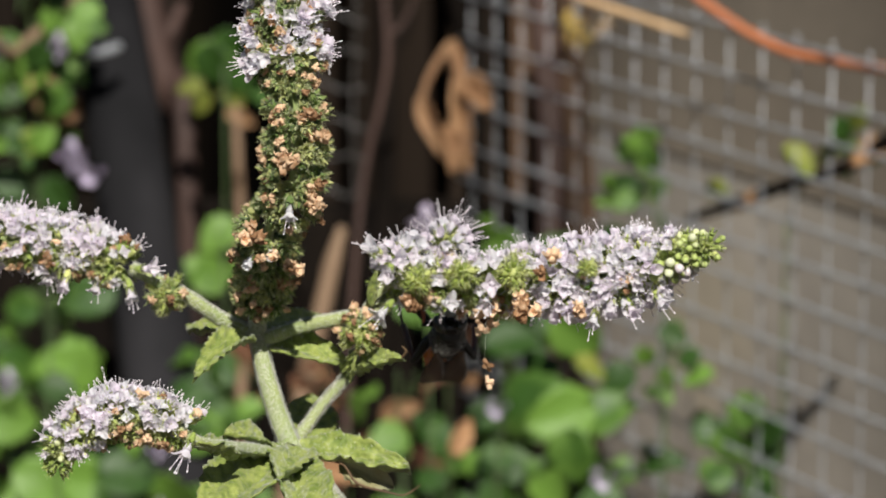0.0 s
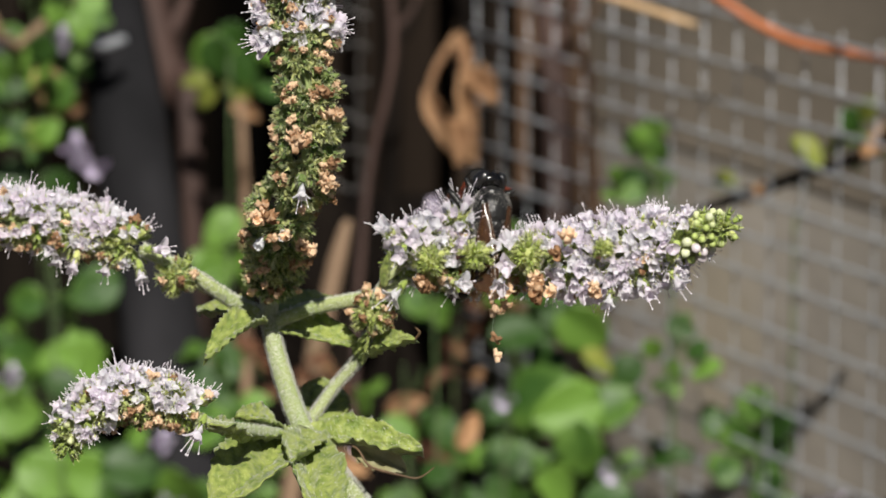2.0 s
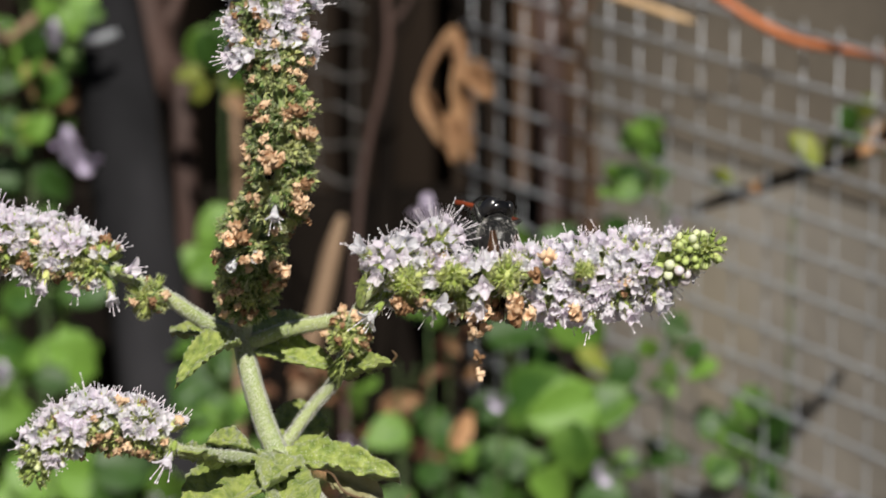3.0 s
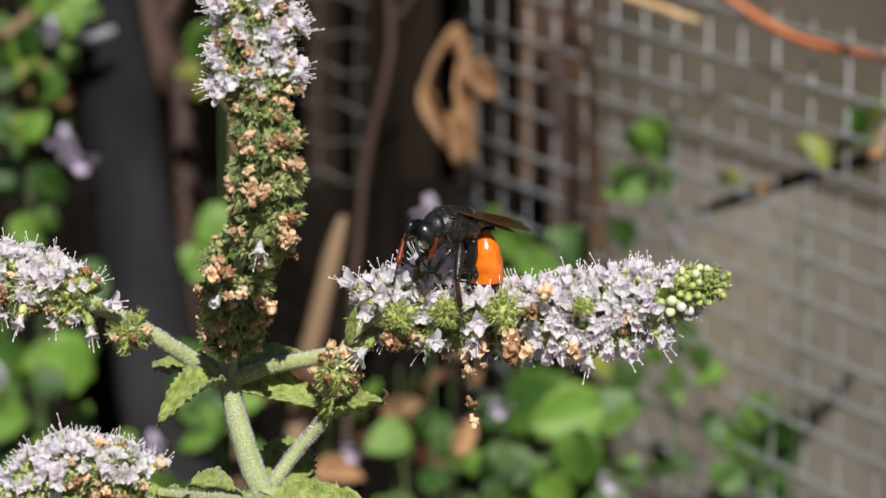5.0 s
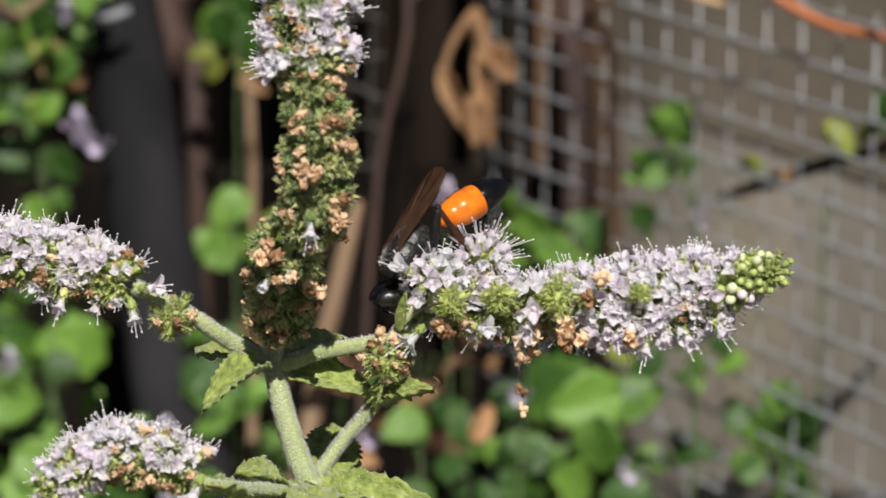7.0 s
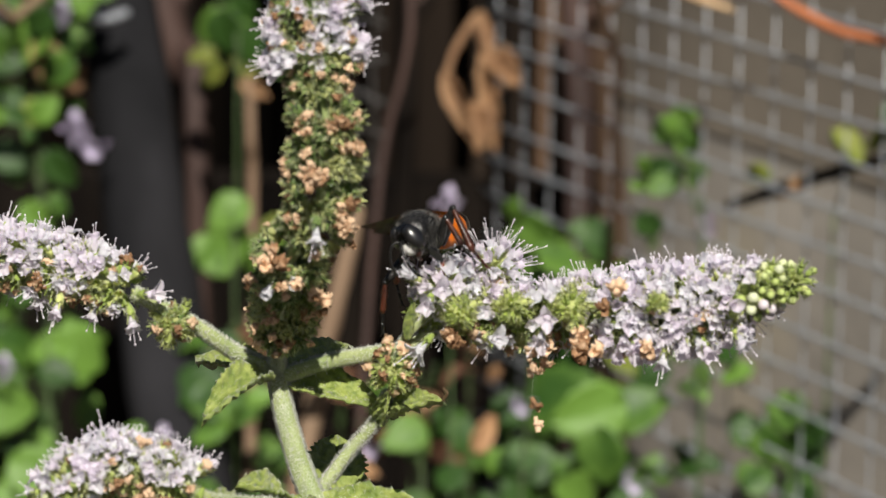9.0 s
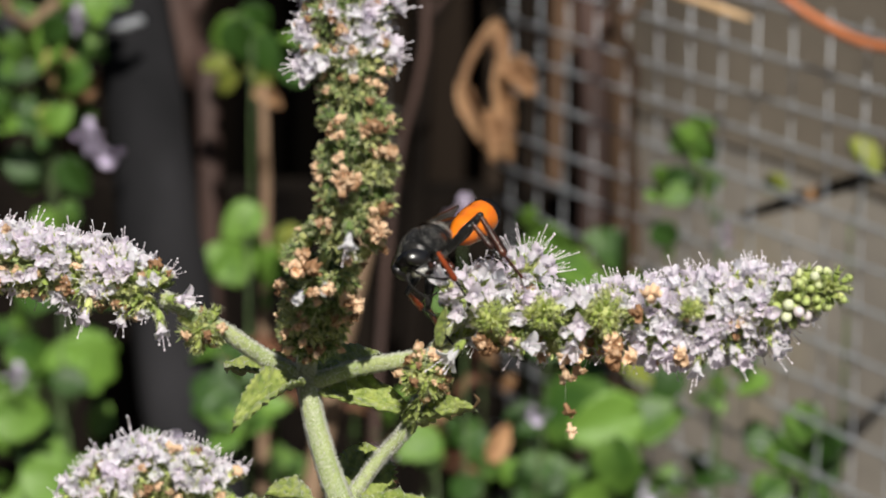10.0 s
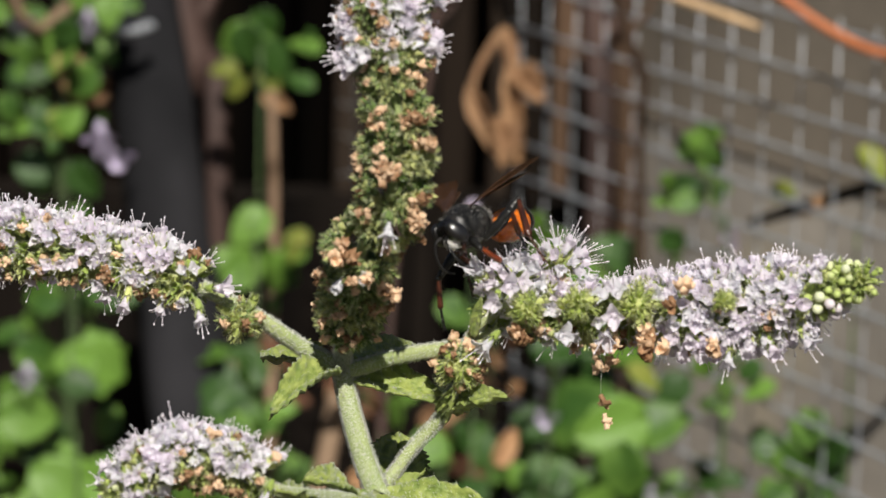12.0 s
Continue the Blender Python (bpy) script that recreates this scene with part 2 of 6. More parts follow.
def blade(length, width, nx=10, ny=4, cup=0.15, arch=0.2, teeth=0.0, rugose=0.0, thick=0.00025, seed=0, tip=1.0, twist=0.0):
    """A leaf blade along x, its upper face to z: toothed margin, raised cells between the veins, and a real thickness."""
    bm = bmesh.new()
    top, low = [], []
    for i in range(nx + 1):
        u = i / nx
        w = width / 2 * (max(math.sin(math.pi * u ** 0.8), 0.0) ** (0.72 * tip) + 0.02)
        row, under = [], []
        for j in range(-ny, ny + 1):
            v = j / ny
            edge = 1 + (teeth * (1 if i % 2 else -1) if abs(j) == ny else 0)
            y = w * v * edge
            z = cup * width * (v * v) * math.sin(math.pi * u) - arch * length * u * u + twist * y * u
            if rugose:
                q = Vector((u * 9 + abs(v) * 2.5, v * 4, seed * 7.3))
                z += rugose * (noise.noise(q) + 0.6 * noise.noise(q * 2.3)) - rugose * 1.1 * math.exp(-(v * 9) ** 2)
            x = length * u - 0.12 * length * abs(v) * (1 - u)
            row.append(bm.verts.new((x, y, z)))
            under.append(bm.verts.new((x, y, z - thick)))
        top.append(row)
        low.append(under)
    k = 2 * ny
    for i in range(nx):
        for j in range(k):
            bm.faces.new((top[i][j], top[i + 1][j], top[i + 1][j + 1], top[i][j + 1]))
            bm.faces.new((low[i][j], low[i][j + 1], low[i + 1][j + 1], low[i + 1][j]))
        bm.faces.new((top[i][0], low[i][0], low[i + 1][0], top[i + 1][0]))
        bm.faces.new((top[i][k], top[i + 1][k], low[i + 1][k], low[i][k]))
    for j in range(k):
        bm.faces.new((top[0][j], top[0][j + 1], low[0][j + 1], low[0][j]))
        bm.faces.new((top[nx][j], low[nx][j], low[nx][j + 1], top[nx][j + 1]))
    return bm


def down(points, radii, count, length, seed):
    """Short pale hairs standing off a stem: fine three-sided spines."""
    rnd = random.Random(seed)
    bm = bmesh.new()
    line = frames(bend(points, 60))
    for _ in range(count):
        u = rnd.random()
        p, a, b, c = line[int(u * 60)]
        r = radii[0] + (radii[-1] - radii[0]) * u
        w = rnd.uniform(0, 2 * math.pi)
        out = a * math.cos(w) + b * math.sin(w)
        foot = p + out * r * 0.95 + c * rnd.uniform(-0.0006, 0.0006)
        way = (out + Vector((rnd.uniform(-.6, .6), rnd.uniform(-.6, .6), rnd.uniform(-.6, .6)))).normalized()
        side = way.orthogonal().normalized() * 0.00006
        other = way.cross(side)
        tip = bm.verts.new(foot + way * length * rnd.uniform(0.5, 1.2))
        v = [bm.verts.new(foot + s) for s in (side, other, -side)]
        for i in range(3):
            bm.faces.new((v[i], v[(i + 1) % 3], tip))
    return bm


# ---- the ground, the wall and the fences behind ----
def ground():
    bm = bmesh.new()
    n = 40
    grid = []
    for i in range(n + 1):
        row = []
        for j in range(n + 1):
            s, t = 2 * i / n - 1, 2 * j / n - 1
            x, y = 60 * s * abs(s) ** 3, 60 * t * abs(t) ** 3
            row.append(bm.verts.new((x, y, 0.02 * noise.noise(Vector((x * 3, y * 3, 0))))))
        grid.append(row)
    for i in range(n):
        for j in range(n):
            bm.faces.new((grid[i][j], grid[i + 1][j], grid[i + 1][j + 1], grid[i][j + 1]))
    tagged(put(new("ground", finish(bm, SOIL, "ground"))), "dark bare garden soil", "ground", kind="structure")


ground()

# Frame of the wire fence: it runs along FENCE, nearer to the viewer towards +x.
FENCE_AT = Vector((0.1075, 0.5490, 0.5461))
FENCE = Vector((math.cos(radians(64)), -math.sin(radians(64)), 0))
BACK = Vector((math.sin(radians(64)), math.cos(radians(64)), 0))
LOWER_WALL_TOP = 0.4805
FENCE_TOP = 0.5501


def slab(bm, a, along, width, back, depth, low, high):
    """An upright board from a, running along by width."""
    q = [a, a + along * width, a + along * width + back * depth, a + back * depth]
    v = [bm.verts.new((p.x, p.y, z)) for z in (low, high) for p in q]
    for f in ((3, 2, 1, 0), (4, 5, 6, 7), (0, 1, 5, 4), (1, 2, 6, 5), (2, 3, 7, 6), (3, 0, 4, 7)):
        bm.faces.new([v[i] for i in f])


def wall():
    """The garden wall in two slabs, split only for tone: a paler one below, the upper one a little proud of it."""
    for name, mat, low, high, proud, label in (("wall_back_low", LOWER_WALL, -0.05, LOWER_WALL_TOP, 0.0, "paler lower slab of the rough concrete garden wall"),
                                               ("wall_back", CONCRETE, LOWER_WALL_TOP, FENCE_TOP + 0.09, 0.0008, "weathered brown-grey concrete garden wall")):
        bm = bmesh.new()
        slab(bm, FENCE_AT + BACK * (0.07 - proud) - FENCE * 0.265, FENCE, 2.255, BACK, 0.12, low, high)
        tagged(put(new(name, finish(bm, mat, name, False))), label, "wall", kind="structure")


wall()


def wire_fence(at, along, first, last, label, mat, foot=0.02):
    """A panel of square wire mesh: slightly bowed uprights down to foot, and cross wires on them."""
    fence = thing("wire_fence", (at.x, at.y, 0), label, "fence", "wire mesh panels")
    cell, wide = 0.0127, 0.0194
    for i in range(first, last):
        p = at + along * (wide * i)
        bm = bmesh.new()
        lean = 0.0014 * math.sin(i * 1.3)
        tube(bm, [(p.x, p.y, foot), (p.x + lean, p.y, foot * 0.6 + FENCE_TOP * 0.4), (p.x - 0.5 * lean, p.y, foot * 0.3 + FENCE_TOP * 0.7), (p.x, p.y, FENCE_TOP + 0.004)], [0.00034, 0.00034], 6, 8)
        part("upright_wire", bm, mat, fence)
    z = FENCE_TOP
    k = 0
    while z > max(foot, 0.2):
        a, b = at + along * (wide * (first - 0.3)), at + along * (wide * (last - 0.6))
        bm = bmesh.new()
        pts = [a.lerp(b, s / 8) - BACK * 0.0011 + Vector((0, 0, z - a.z + 0.0012 * math.sin(k * 2.1 + s))) for s in range(9)]
        tube(bm, pts, [0.00066, 0.00066], 6, 16)
        part("cross_wire", bm, mat, fence)
        z -= cell
        k += 1


wire_fence(FENCE_AT - BACK * 0.0022, FENCE, -11, 31, "galvanised square wire mesh fence before a wall", WIRE)
# Strip kept only where the camera sees it; its wire colour carries the shade.
wire_fence(FENCE_AT - FENCE * 0.2134 - BACK * 0.0022, Vector((-0.70, 0.714, 0)), 3, 5, "wire mesh strip bent away behind the dead leaf, shade put into its colour", SHADED_WIRE, 0.455)


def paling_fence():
    """Old upright palings with uneven gaps and tops, and a dark board standing in for shade along their foot."""
    fence = thing("paling_fence", (-0.2, 1.02, 0), "old timber paling fence, shade put into its near-black colour", "fence")
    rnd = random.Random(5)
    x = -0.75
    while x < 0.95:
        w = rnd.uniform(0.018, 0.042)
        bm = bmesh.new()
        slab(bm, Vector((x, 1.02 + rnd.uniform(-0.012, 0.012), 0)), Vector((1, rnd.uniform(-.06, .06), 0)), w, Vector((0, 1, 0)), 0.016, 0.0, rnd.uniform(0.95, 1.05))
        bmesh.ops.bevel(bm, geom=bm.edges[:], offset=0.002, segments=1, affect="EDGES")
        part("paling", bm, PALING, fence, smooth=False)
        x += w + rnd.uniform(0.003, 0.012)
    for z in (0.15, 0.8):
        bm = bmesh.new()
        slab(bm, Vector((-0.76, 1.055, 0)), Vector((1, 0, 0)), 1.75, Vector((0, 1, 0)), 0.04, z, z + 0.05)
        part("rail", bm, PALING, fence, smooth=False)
    # Near-black board added behind so that the gaps read as shade.
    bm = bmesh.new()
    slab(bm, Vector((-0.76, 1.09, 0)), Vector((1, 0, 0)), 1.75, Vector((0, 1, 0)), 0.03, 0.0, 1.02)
    part("backing_board", bm, DARK_SHADED_WOOD, fence, "almost black board added for the shaded gaps", smooth=False)
    panel = thing("board_panel", (0.05, 0.99, 0), "panel of old grey-brown boards, stronger light put into their colour", "fence")
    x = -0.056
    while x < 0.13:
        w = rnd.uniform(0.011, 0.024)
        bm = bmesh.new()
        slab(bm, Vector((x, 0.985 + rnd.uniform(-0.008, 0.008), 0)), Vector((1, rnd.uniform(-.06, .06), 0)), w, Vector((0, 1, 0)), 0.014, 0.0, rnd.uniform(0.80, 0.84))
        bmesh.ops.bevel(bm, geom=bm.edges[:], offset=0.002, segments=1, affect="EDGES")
        # Boards past x 0.025 take a browner and lighter colour.
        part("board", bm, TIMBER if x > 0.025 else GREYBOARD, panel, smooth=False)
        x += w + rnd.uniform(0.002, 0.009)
    # Added dark beams stand in for the shade low on the palings.
    sleeper = thing("sleeper", (-0.2, 0.97, 0), "dark board standing in for the shade low on the palings", "sleeper")
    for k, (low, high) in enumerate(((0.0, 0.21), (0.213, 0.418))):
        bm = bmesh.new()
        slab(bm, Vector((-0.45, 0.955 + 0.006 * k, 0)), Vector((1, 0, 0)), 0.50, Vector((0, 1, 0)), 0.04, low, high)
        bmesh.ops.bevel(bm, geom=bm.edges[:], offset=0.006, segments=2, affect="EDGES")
        part("beam", bm, DARK_SHADED_WOOD, sleeper, smooth=False)


paling_fence()


def stake(name, pts, radii, mat, label, category="stake", sides=8, rough=0.15):
    if category in ("stake", "post", "cane", "stick"):
        pts, radii = list(pts) + [(pts[-1][0], pts[-1][1], -0.02)], list(radii) + [radii[-1]]
    bm = tube(bmesh.new(), pts, radii, sides, 18, rough)
    ob = put(new(name, finish(bm, mat, name)))
    return tagged(ob, label, category)


def woody(name, pts, radii, mat, label, category):
    """A bare trunk with the stub of a broken side branch."""
    plant = thing(name, (Vector(pts[-1]).x, Vector(pts[-1]).y, 0), label, category)
    foot = Vector(pts[-1])
    part("trunk", tube(bmesh.new(), list(pts) + [(foot.x, foot.y, -0.02)], list(radii) + [radii[-1]], 8, 18, 0.15), mat, plant)
    knee = Vector(pts[1])
    part("branch_stub", tube(bmesh.new(), [knee, knee + Vector((0.006, 0.002, 0.006)), knee + Vector((0.010, 0.004, 0.016))], [radii[1] * 0.7, radii[1] * 0.35], 6, 6, 0.2), mat, plant)


woody("old_stake", [(0.0472, 0.8310, 0.5503), (0.0497, 0.8198, 0.4977), (0.0530, 0.8099, 0.4512), (0.0563, 0.7408, 0.2220)], [0.0050, 0.0054, 0.0054, 0.006], TIMBER, "rough brown timber stake behind the mesh", "stake")
stake("garden_post", [(-0.1182, 0.7512, 0.5595), (-0.1086, 0.7209, 0.5133), (-0.0980, 0.6886, 0.4575), (-0.0901, 0.6703, 0.4195), (-0.0655, 0.5992, 0.2775)], [0.0115, 0.013, 0.0135, 0.014, 0.014], POST, "dark grey weathered wooden garden post, leaning", "post", 10, 0.1)
woody("bare_shrub", [(-0.1030, 0.8692, 0.5373), (-0.0991, 0.8572, 0.4810), (-0.0919, 0.8452, 0.4248), (-0.0817, 0.7974, 0.1998)], [0.006, 0.005, 0.005, 0.007], DARK_SHADED_WOOD, "dark brown bare woody trunk by the post", "trunk")
stake("bamboo_cane", [(-0.0696, 0.7486, 0.4990), (-0.0688, 0.7441, 0.4779), (-0.0680, 0.7376, 0.4473), (-0.0645, 0.6464, 0.2590)], [0.0012, 0.0016, 0.0017, 0.002], STICK, "thin tan dry cane standing upright", "cane")
woody("bare_cane", [(-0.0198, 0.7312, 0.5619), (-0.0163, 0.7237, 0.5263), (-0.0179, 0.7197, 0.5077), (-0.0274, 0.7082, 0.4535), (-0.0345, 0.6464, 0.2590)], [0.0013, 0.0014, 0.0012, 0.0013, 0.002], REDBARK, "reddish brown bare woody shoot", "stick")
stake("pale_stick", [(-0.0311, 0.6908, 0.4677), (-0.0345, 0.6882, 0.4557), (-0.0401, 0.6832, 0.4318), (-0.0448, 0.6781, 0.4079), (-0.0664, 0.6464, 0.2590)], [0.0012, 0.0030, 0.0034, 0.0034, 0.004], STICK, "pinkish tan dry stick leaning upright", "stick")
woody("woody_sapling", [(0.0359, 0.8111, 0.5526), (0.0390, 0.8017, 0.5088), (0.0410, 0.7967, 0.4849), (0.0410, 0.7865, 0.4371), (0.0404, 0.7219, 0.2294)], [0.0052, 0.0047, 0.0047, 0.0047, 0.007], REDBARK, "dark upright woody stem behind the mesh", "stem")
stake("leaning_stick", [(-0.1187, 0.7200, 0.5423), (-0.1310, 0.7100, 0.5324), (-0.1423, 0.7000, 0.5238), (-0.1650, 0.6800, 0.5064), (-0.1990, 0.6500, 0.02)], [0.0014, 0.0017, 0.0019, 0.0020, 0.0022], STICK, "brown dry stick leaning across the garden shoots", "stick")
woody("dead_tree", [(-0.1072, 0.8200, 0.5351), (-0.1026, 0.8150, 0.5090), (-0.0957, 0.8100, 0.4870), (-0.0908, 0.8000, 0.4597), (-0.0850, 0.7700, 0.02)], [0.0060, 0.0064, 0.0056, 0.0040, 0.0044], REDBARK, "bare brown dead tree behind the garden post", "tree")
woody("brown_shoot", [(0.0388, 0.6600, 0.5510), (0.0417, 0.6500, 0.5353), (0.0476, 0.6420, 0.5225), (0.0465, 0.6350, 0.4919), (0.0440, 0.6200, 0.2400)], [0.0016, 0.0018, 0.0015, 0.0010, 0.0014], TIMBER, "brown woody shoot standing against the mesh", "stick")
# Two near-black stems put where shaded gaps lie between the boards.
woody("dark_gap_stem", [(0.0105, 0.8000, 0.5450), (0.0114, 0.7980, 0.5272), (0.0140, 0.7850, 0.4800), (0.0110, 0.7500, 0.2400)], [0.0085, 0.0080, 0.0045, 0.0060], DARK_SHADED_WOOD, "near-black stem standing in for a shaded gap by the dead leaf", "stem")
woody("dark_gap_stem", [(-0.0170, 0.7990, 0.5450), (-0.0174, 0.7950, 0.5100), (-0.0182, 0.7800, 0.4694), (-0.0240, 0.7500, 0.2400)], [0.0030, 0.0034, 0.0034, 0.0040], DARK_SHADED_WOOD, "near-black stem standing in for a shaded gap by the dead leaf", "stem")
stake("orange_cord", [(0.0741, 0.5682, 0.5645), (0.0837, 0.5617, 0.5580), (0.0932, 0.5554, 0.5523), (0.1037, 0.5444, 0.5486), (0.1124, 0.5342, 0.5485), (0.1266, 0.5188, 0.5483), (0.1661, 0.4529, 0.5509)], [0.0014, 0.0014], ORANGE_ROPE, "orange cord strung along the top of the mesh", "cord")
stake("dry_stalk", [(0.0421, 0.5976, 0.5582), (0.0586, 0.5864, 0.5539), (0.0681, 0.5758, 0.5520), (0.0757, 0.5753, 0.5497)], [0.0012, 0.0014, 0.0013, 0.0006], STRAW, "dry tan stalk caught on the mesh", "stalk")
stake("vine_twig", [(0.0790, 0.6226, 0.4837), (0.0959, 0.6140, 0.4914), (0.1104, 0.5858, 0.5031), (0.1251, 0.5673, 0.5120), (0.1409, 0.5503, 0.5285)], [0.0012, 0.0022, 0.0018, 0.0022, 0.0022], DARK_SHADED_WOOD, "dark bare twig leaning on the mesh", "twig")
stake("wire_tie", [(-0.1199, 0.6935, 0.5285), (-0.1111, 0.6881, 0.5274), (-0.1046, 0.6934, 0.5281)], [0.0016, 0.0019, 0.0014], WIRE, "pale wire tie wound round the post", "tie")

# ---- background plants ----
VIEW = Vector((0, -0.98, 0.2))
LEAVES = [finish(blade(0.03, 0.0265, 10, 4, 0.12, 0.18 + 0.05 * s, 0.06, 0.0009, 0.0003, s), BACKLEAF, "leaf") for s in range(4)]
PALE = [finish(blade(0.03, 0.021, 8, 3, 0.16, 0.2, 0.05, 0.0009, 0.0003, s + 9), YELLOWLEAF, "leaf") for s in range(2)]
BROWN = [finish(blade(0.03, 0.016, 8, 3, 0.5, 0.45, 0.05, 0.0025, 0.0003, s + 19, twist=0.6), BROWNLEAF, "leaf") for s in range(3)]
RUST = [finish(blade(0.03, 0.016, 8, 3, 0.5, 0.45, 0.05, 0.0025, 0.0003, s + 19, twist=0.6), RUSTLEAF, "leaf") for s in range(3)]


def lilac_head(seed):
    rnd = random.Random(seed)
    bm = bmesh.new()
    for _ in range(16):
        way = Vector((rnd.gauss(0, 1), rnd.gauss(0, 1), rnd.gauss(0, 1))).normalized()
        m = axes(way * 0.0026, way, (0.3, 0.2, 1))
        p = [bm.verts.new(m @ Vector(q)) for q in ((0, -.0004, 0), (.0026, -.0020, .0004), (.0042, 0, .0002), (.0026, .0020, .0004), (0, .0004, 0), (.0015, 0, -.0008))]
        bm.faces.new((p[0], p[1], p[2], p[5]))
        bm.faces.new((p[5], p[2], p[3], p[4]))
        bm.faces.new((p[0], p[5], p[4]))
    return finish(bm, LILAC, "flower_head")


HEADS = [lilac_head(s) for s in range(3)]


def shoot(name, stem, leaves, label, heads=(), pale=(), seed=0, brown=(), dead=BROWN):
    """A garden shoot: a stem to the ground, leaves on it by place, size and facing, and flower heads."""
    rnd = random.Random(seed)
    foot = Vector(stem[-1])
    plant = thing(name, (foot.x, foot.y, 0), label, "plant", "garden plants behind the mint")
    line = [Vector(p) for p in stem] + [Vector((foot.x, foot.y, 0))]
    part("stem", tube(bmesh.new(), line, [0.0003, 0.0004, 0.0006], 6), BACKSTEM, plant)
    for kind, places in ((LEAVES, leaves), (PALE, pale), (dead, brown)):
        for p, size in places:
            p = Vector(p)
            facing = (VIEW * 0.8 + Vector((rnd.uniform(-.6, .6), rnd.uniform(-.3, .3), rnd.uniform(-.1, .9)))).normalized()
            along = Vector((rnd.uniform(-1, 1), rnd.uniform(-.3, .3), rnd.uniform(-.9, .3)))
            m = axes(p, along, facing)
            k = size * (0.80 if kind is not dead else 1.0) / 0.03
            m = m @ Matrix.Translation((-size * 0.5, 0, 0)) @ Matrix.Diagonal((k, k, k, 1))
            part("leaf", rnd.choice(kind), None, plant, m=m)
            if kind is LEAVES:
                m = axes(p + Vector((rnd.uniform(-.5, .5), rnd.uniform(0.1, .6), rnd.uniform(-.55, .45))) * size, Vector((rnd.uniform(-1, 1), rnd.uniform(-.3, .3), rnd.uniform(-.9, .3))), facing + Vector((rnd.uniform(-.4, .4), 0, rnd.uniform(0, .5))))
                k *= rnd.uniform(0.45, 0.75)
                part("leaf", rnd.choice(kind), None, plant, m=m @ Matrix.Diagonal((k, k, k, 1)))
    for p, size in heads:
        k = size / 0.011
        part("flower_head", rnd.choice(HEADS), None, plant, m=Matrix.Translation(p) @ Matrix.Diagonal((k, k, k, 1)), label="pale lilac flower head")


def pale_patch(mat, at, radius, colour):
    """A pale patch of uneven outline on a material, round a place."""
    nt = mat.node_tree
    p = nt.nodes["Principled BSDF"]
    was = p.inputs["Base Color"].links[0].from_socket
    where = nt.nodes.new("ShaderNodeNewGeometry")
    away = nt.nodes.new("ShaderNodeVectorMath")
    away.operation = "DISTANCE"
    away.inputs[1].default_value = at
    nt.links.new(where.outputs["Position"], away.inputs[0])
    uneven = nt.nodes.new("ShaderNodeTexNoise")
    uneven.inputs["Scale"].default_value = 40
    nt.links.new(where.outputs["Position"], uneven.inputs["Vector"])
    total = nt.nodes.new("ShaderNodeMath")
    total.operation = "MULTIPLY_ADD"
    total.inputs[1].default_value, total.inputs[2].default_value = radius * 1.2, -radius * 0.6
    nt.links.new(uneven.outputs["Fac"], total.inputs[0])
    both = nt.nodes.new("ShaderNodeMath")
    nt.links.new(away.outputs["Value"], both.inputs[0])
    nt.links.new(total.outputs[0], both.inputs[1])
    fade = nt.nodes.new("ShaderNodeMapRange")
    fade.interpolation_type = "SMOOTHSTEP"
    fade.inputs["From Min"].default_value, fade.inputs["From Max"].default_value = radius * 0.4, radius
    fade.inputs["To Min"].default_value, fade.inputs["To Max"].default_value = 0.8, 0.0
    nt.links.new(both.outputs[0], fade.inputs["Value"])
    mix = nt.nodes.new("ShaderNodeMix")
    mix.data_type = "RGBA"
    nt.links.new(fade.outputs["Result"], mix.inputs[0])
    nt.links.new(was, mix.inputs[6])
    mix.inputs[7].default_value = (*colour, 1)
    nt.links.new(mix.outputs[2], p.inputs["Base Color"])


pale_patch(LOWER_WALL, (0.093, 0.738, 0.424), 0.045, (0.42, 0.36, 0.27))
BACKSTEM = material("garden_stem", (0.04, 0.075, 0.018), (0.07, 0.105, 0.035), 0.6, 80, 0.3, 600)


def clump(name, cx, cz, y, wx, wz, n, size, label, seed, pale=0, heads=0):
    """A shoot with n leaves scattered round a middle."""
    rnd = random.Random(seed)
    spots = lambda k: [((cx + rnd.uniform(-wx, wx), y + rnd.uniform(-0.03, 0.03), cz + rnd.uniform(-wz, wz)), size * rnd.uniform(0.7, 1.25)) for _ in range(k)]
    shoot(name, [(cx + 0.3 * wx, y, cz + wz), (cx, y + 0.01, cz), (cx + 0.1 * wx, y + 0.02, cz - wz)], spots(n), label,
          [(p, 0.010) for p, _ in spots(heads)], spots(pale), seed)


S1 = "leafy green garden shoot with round leaves"
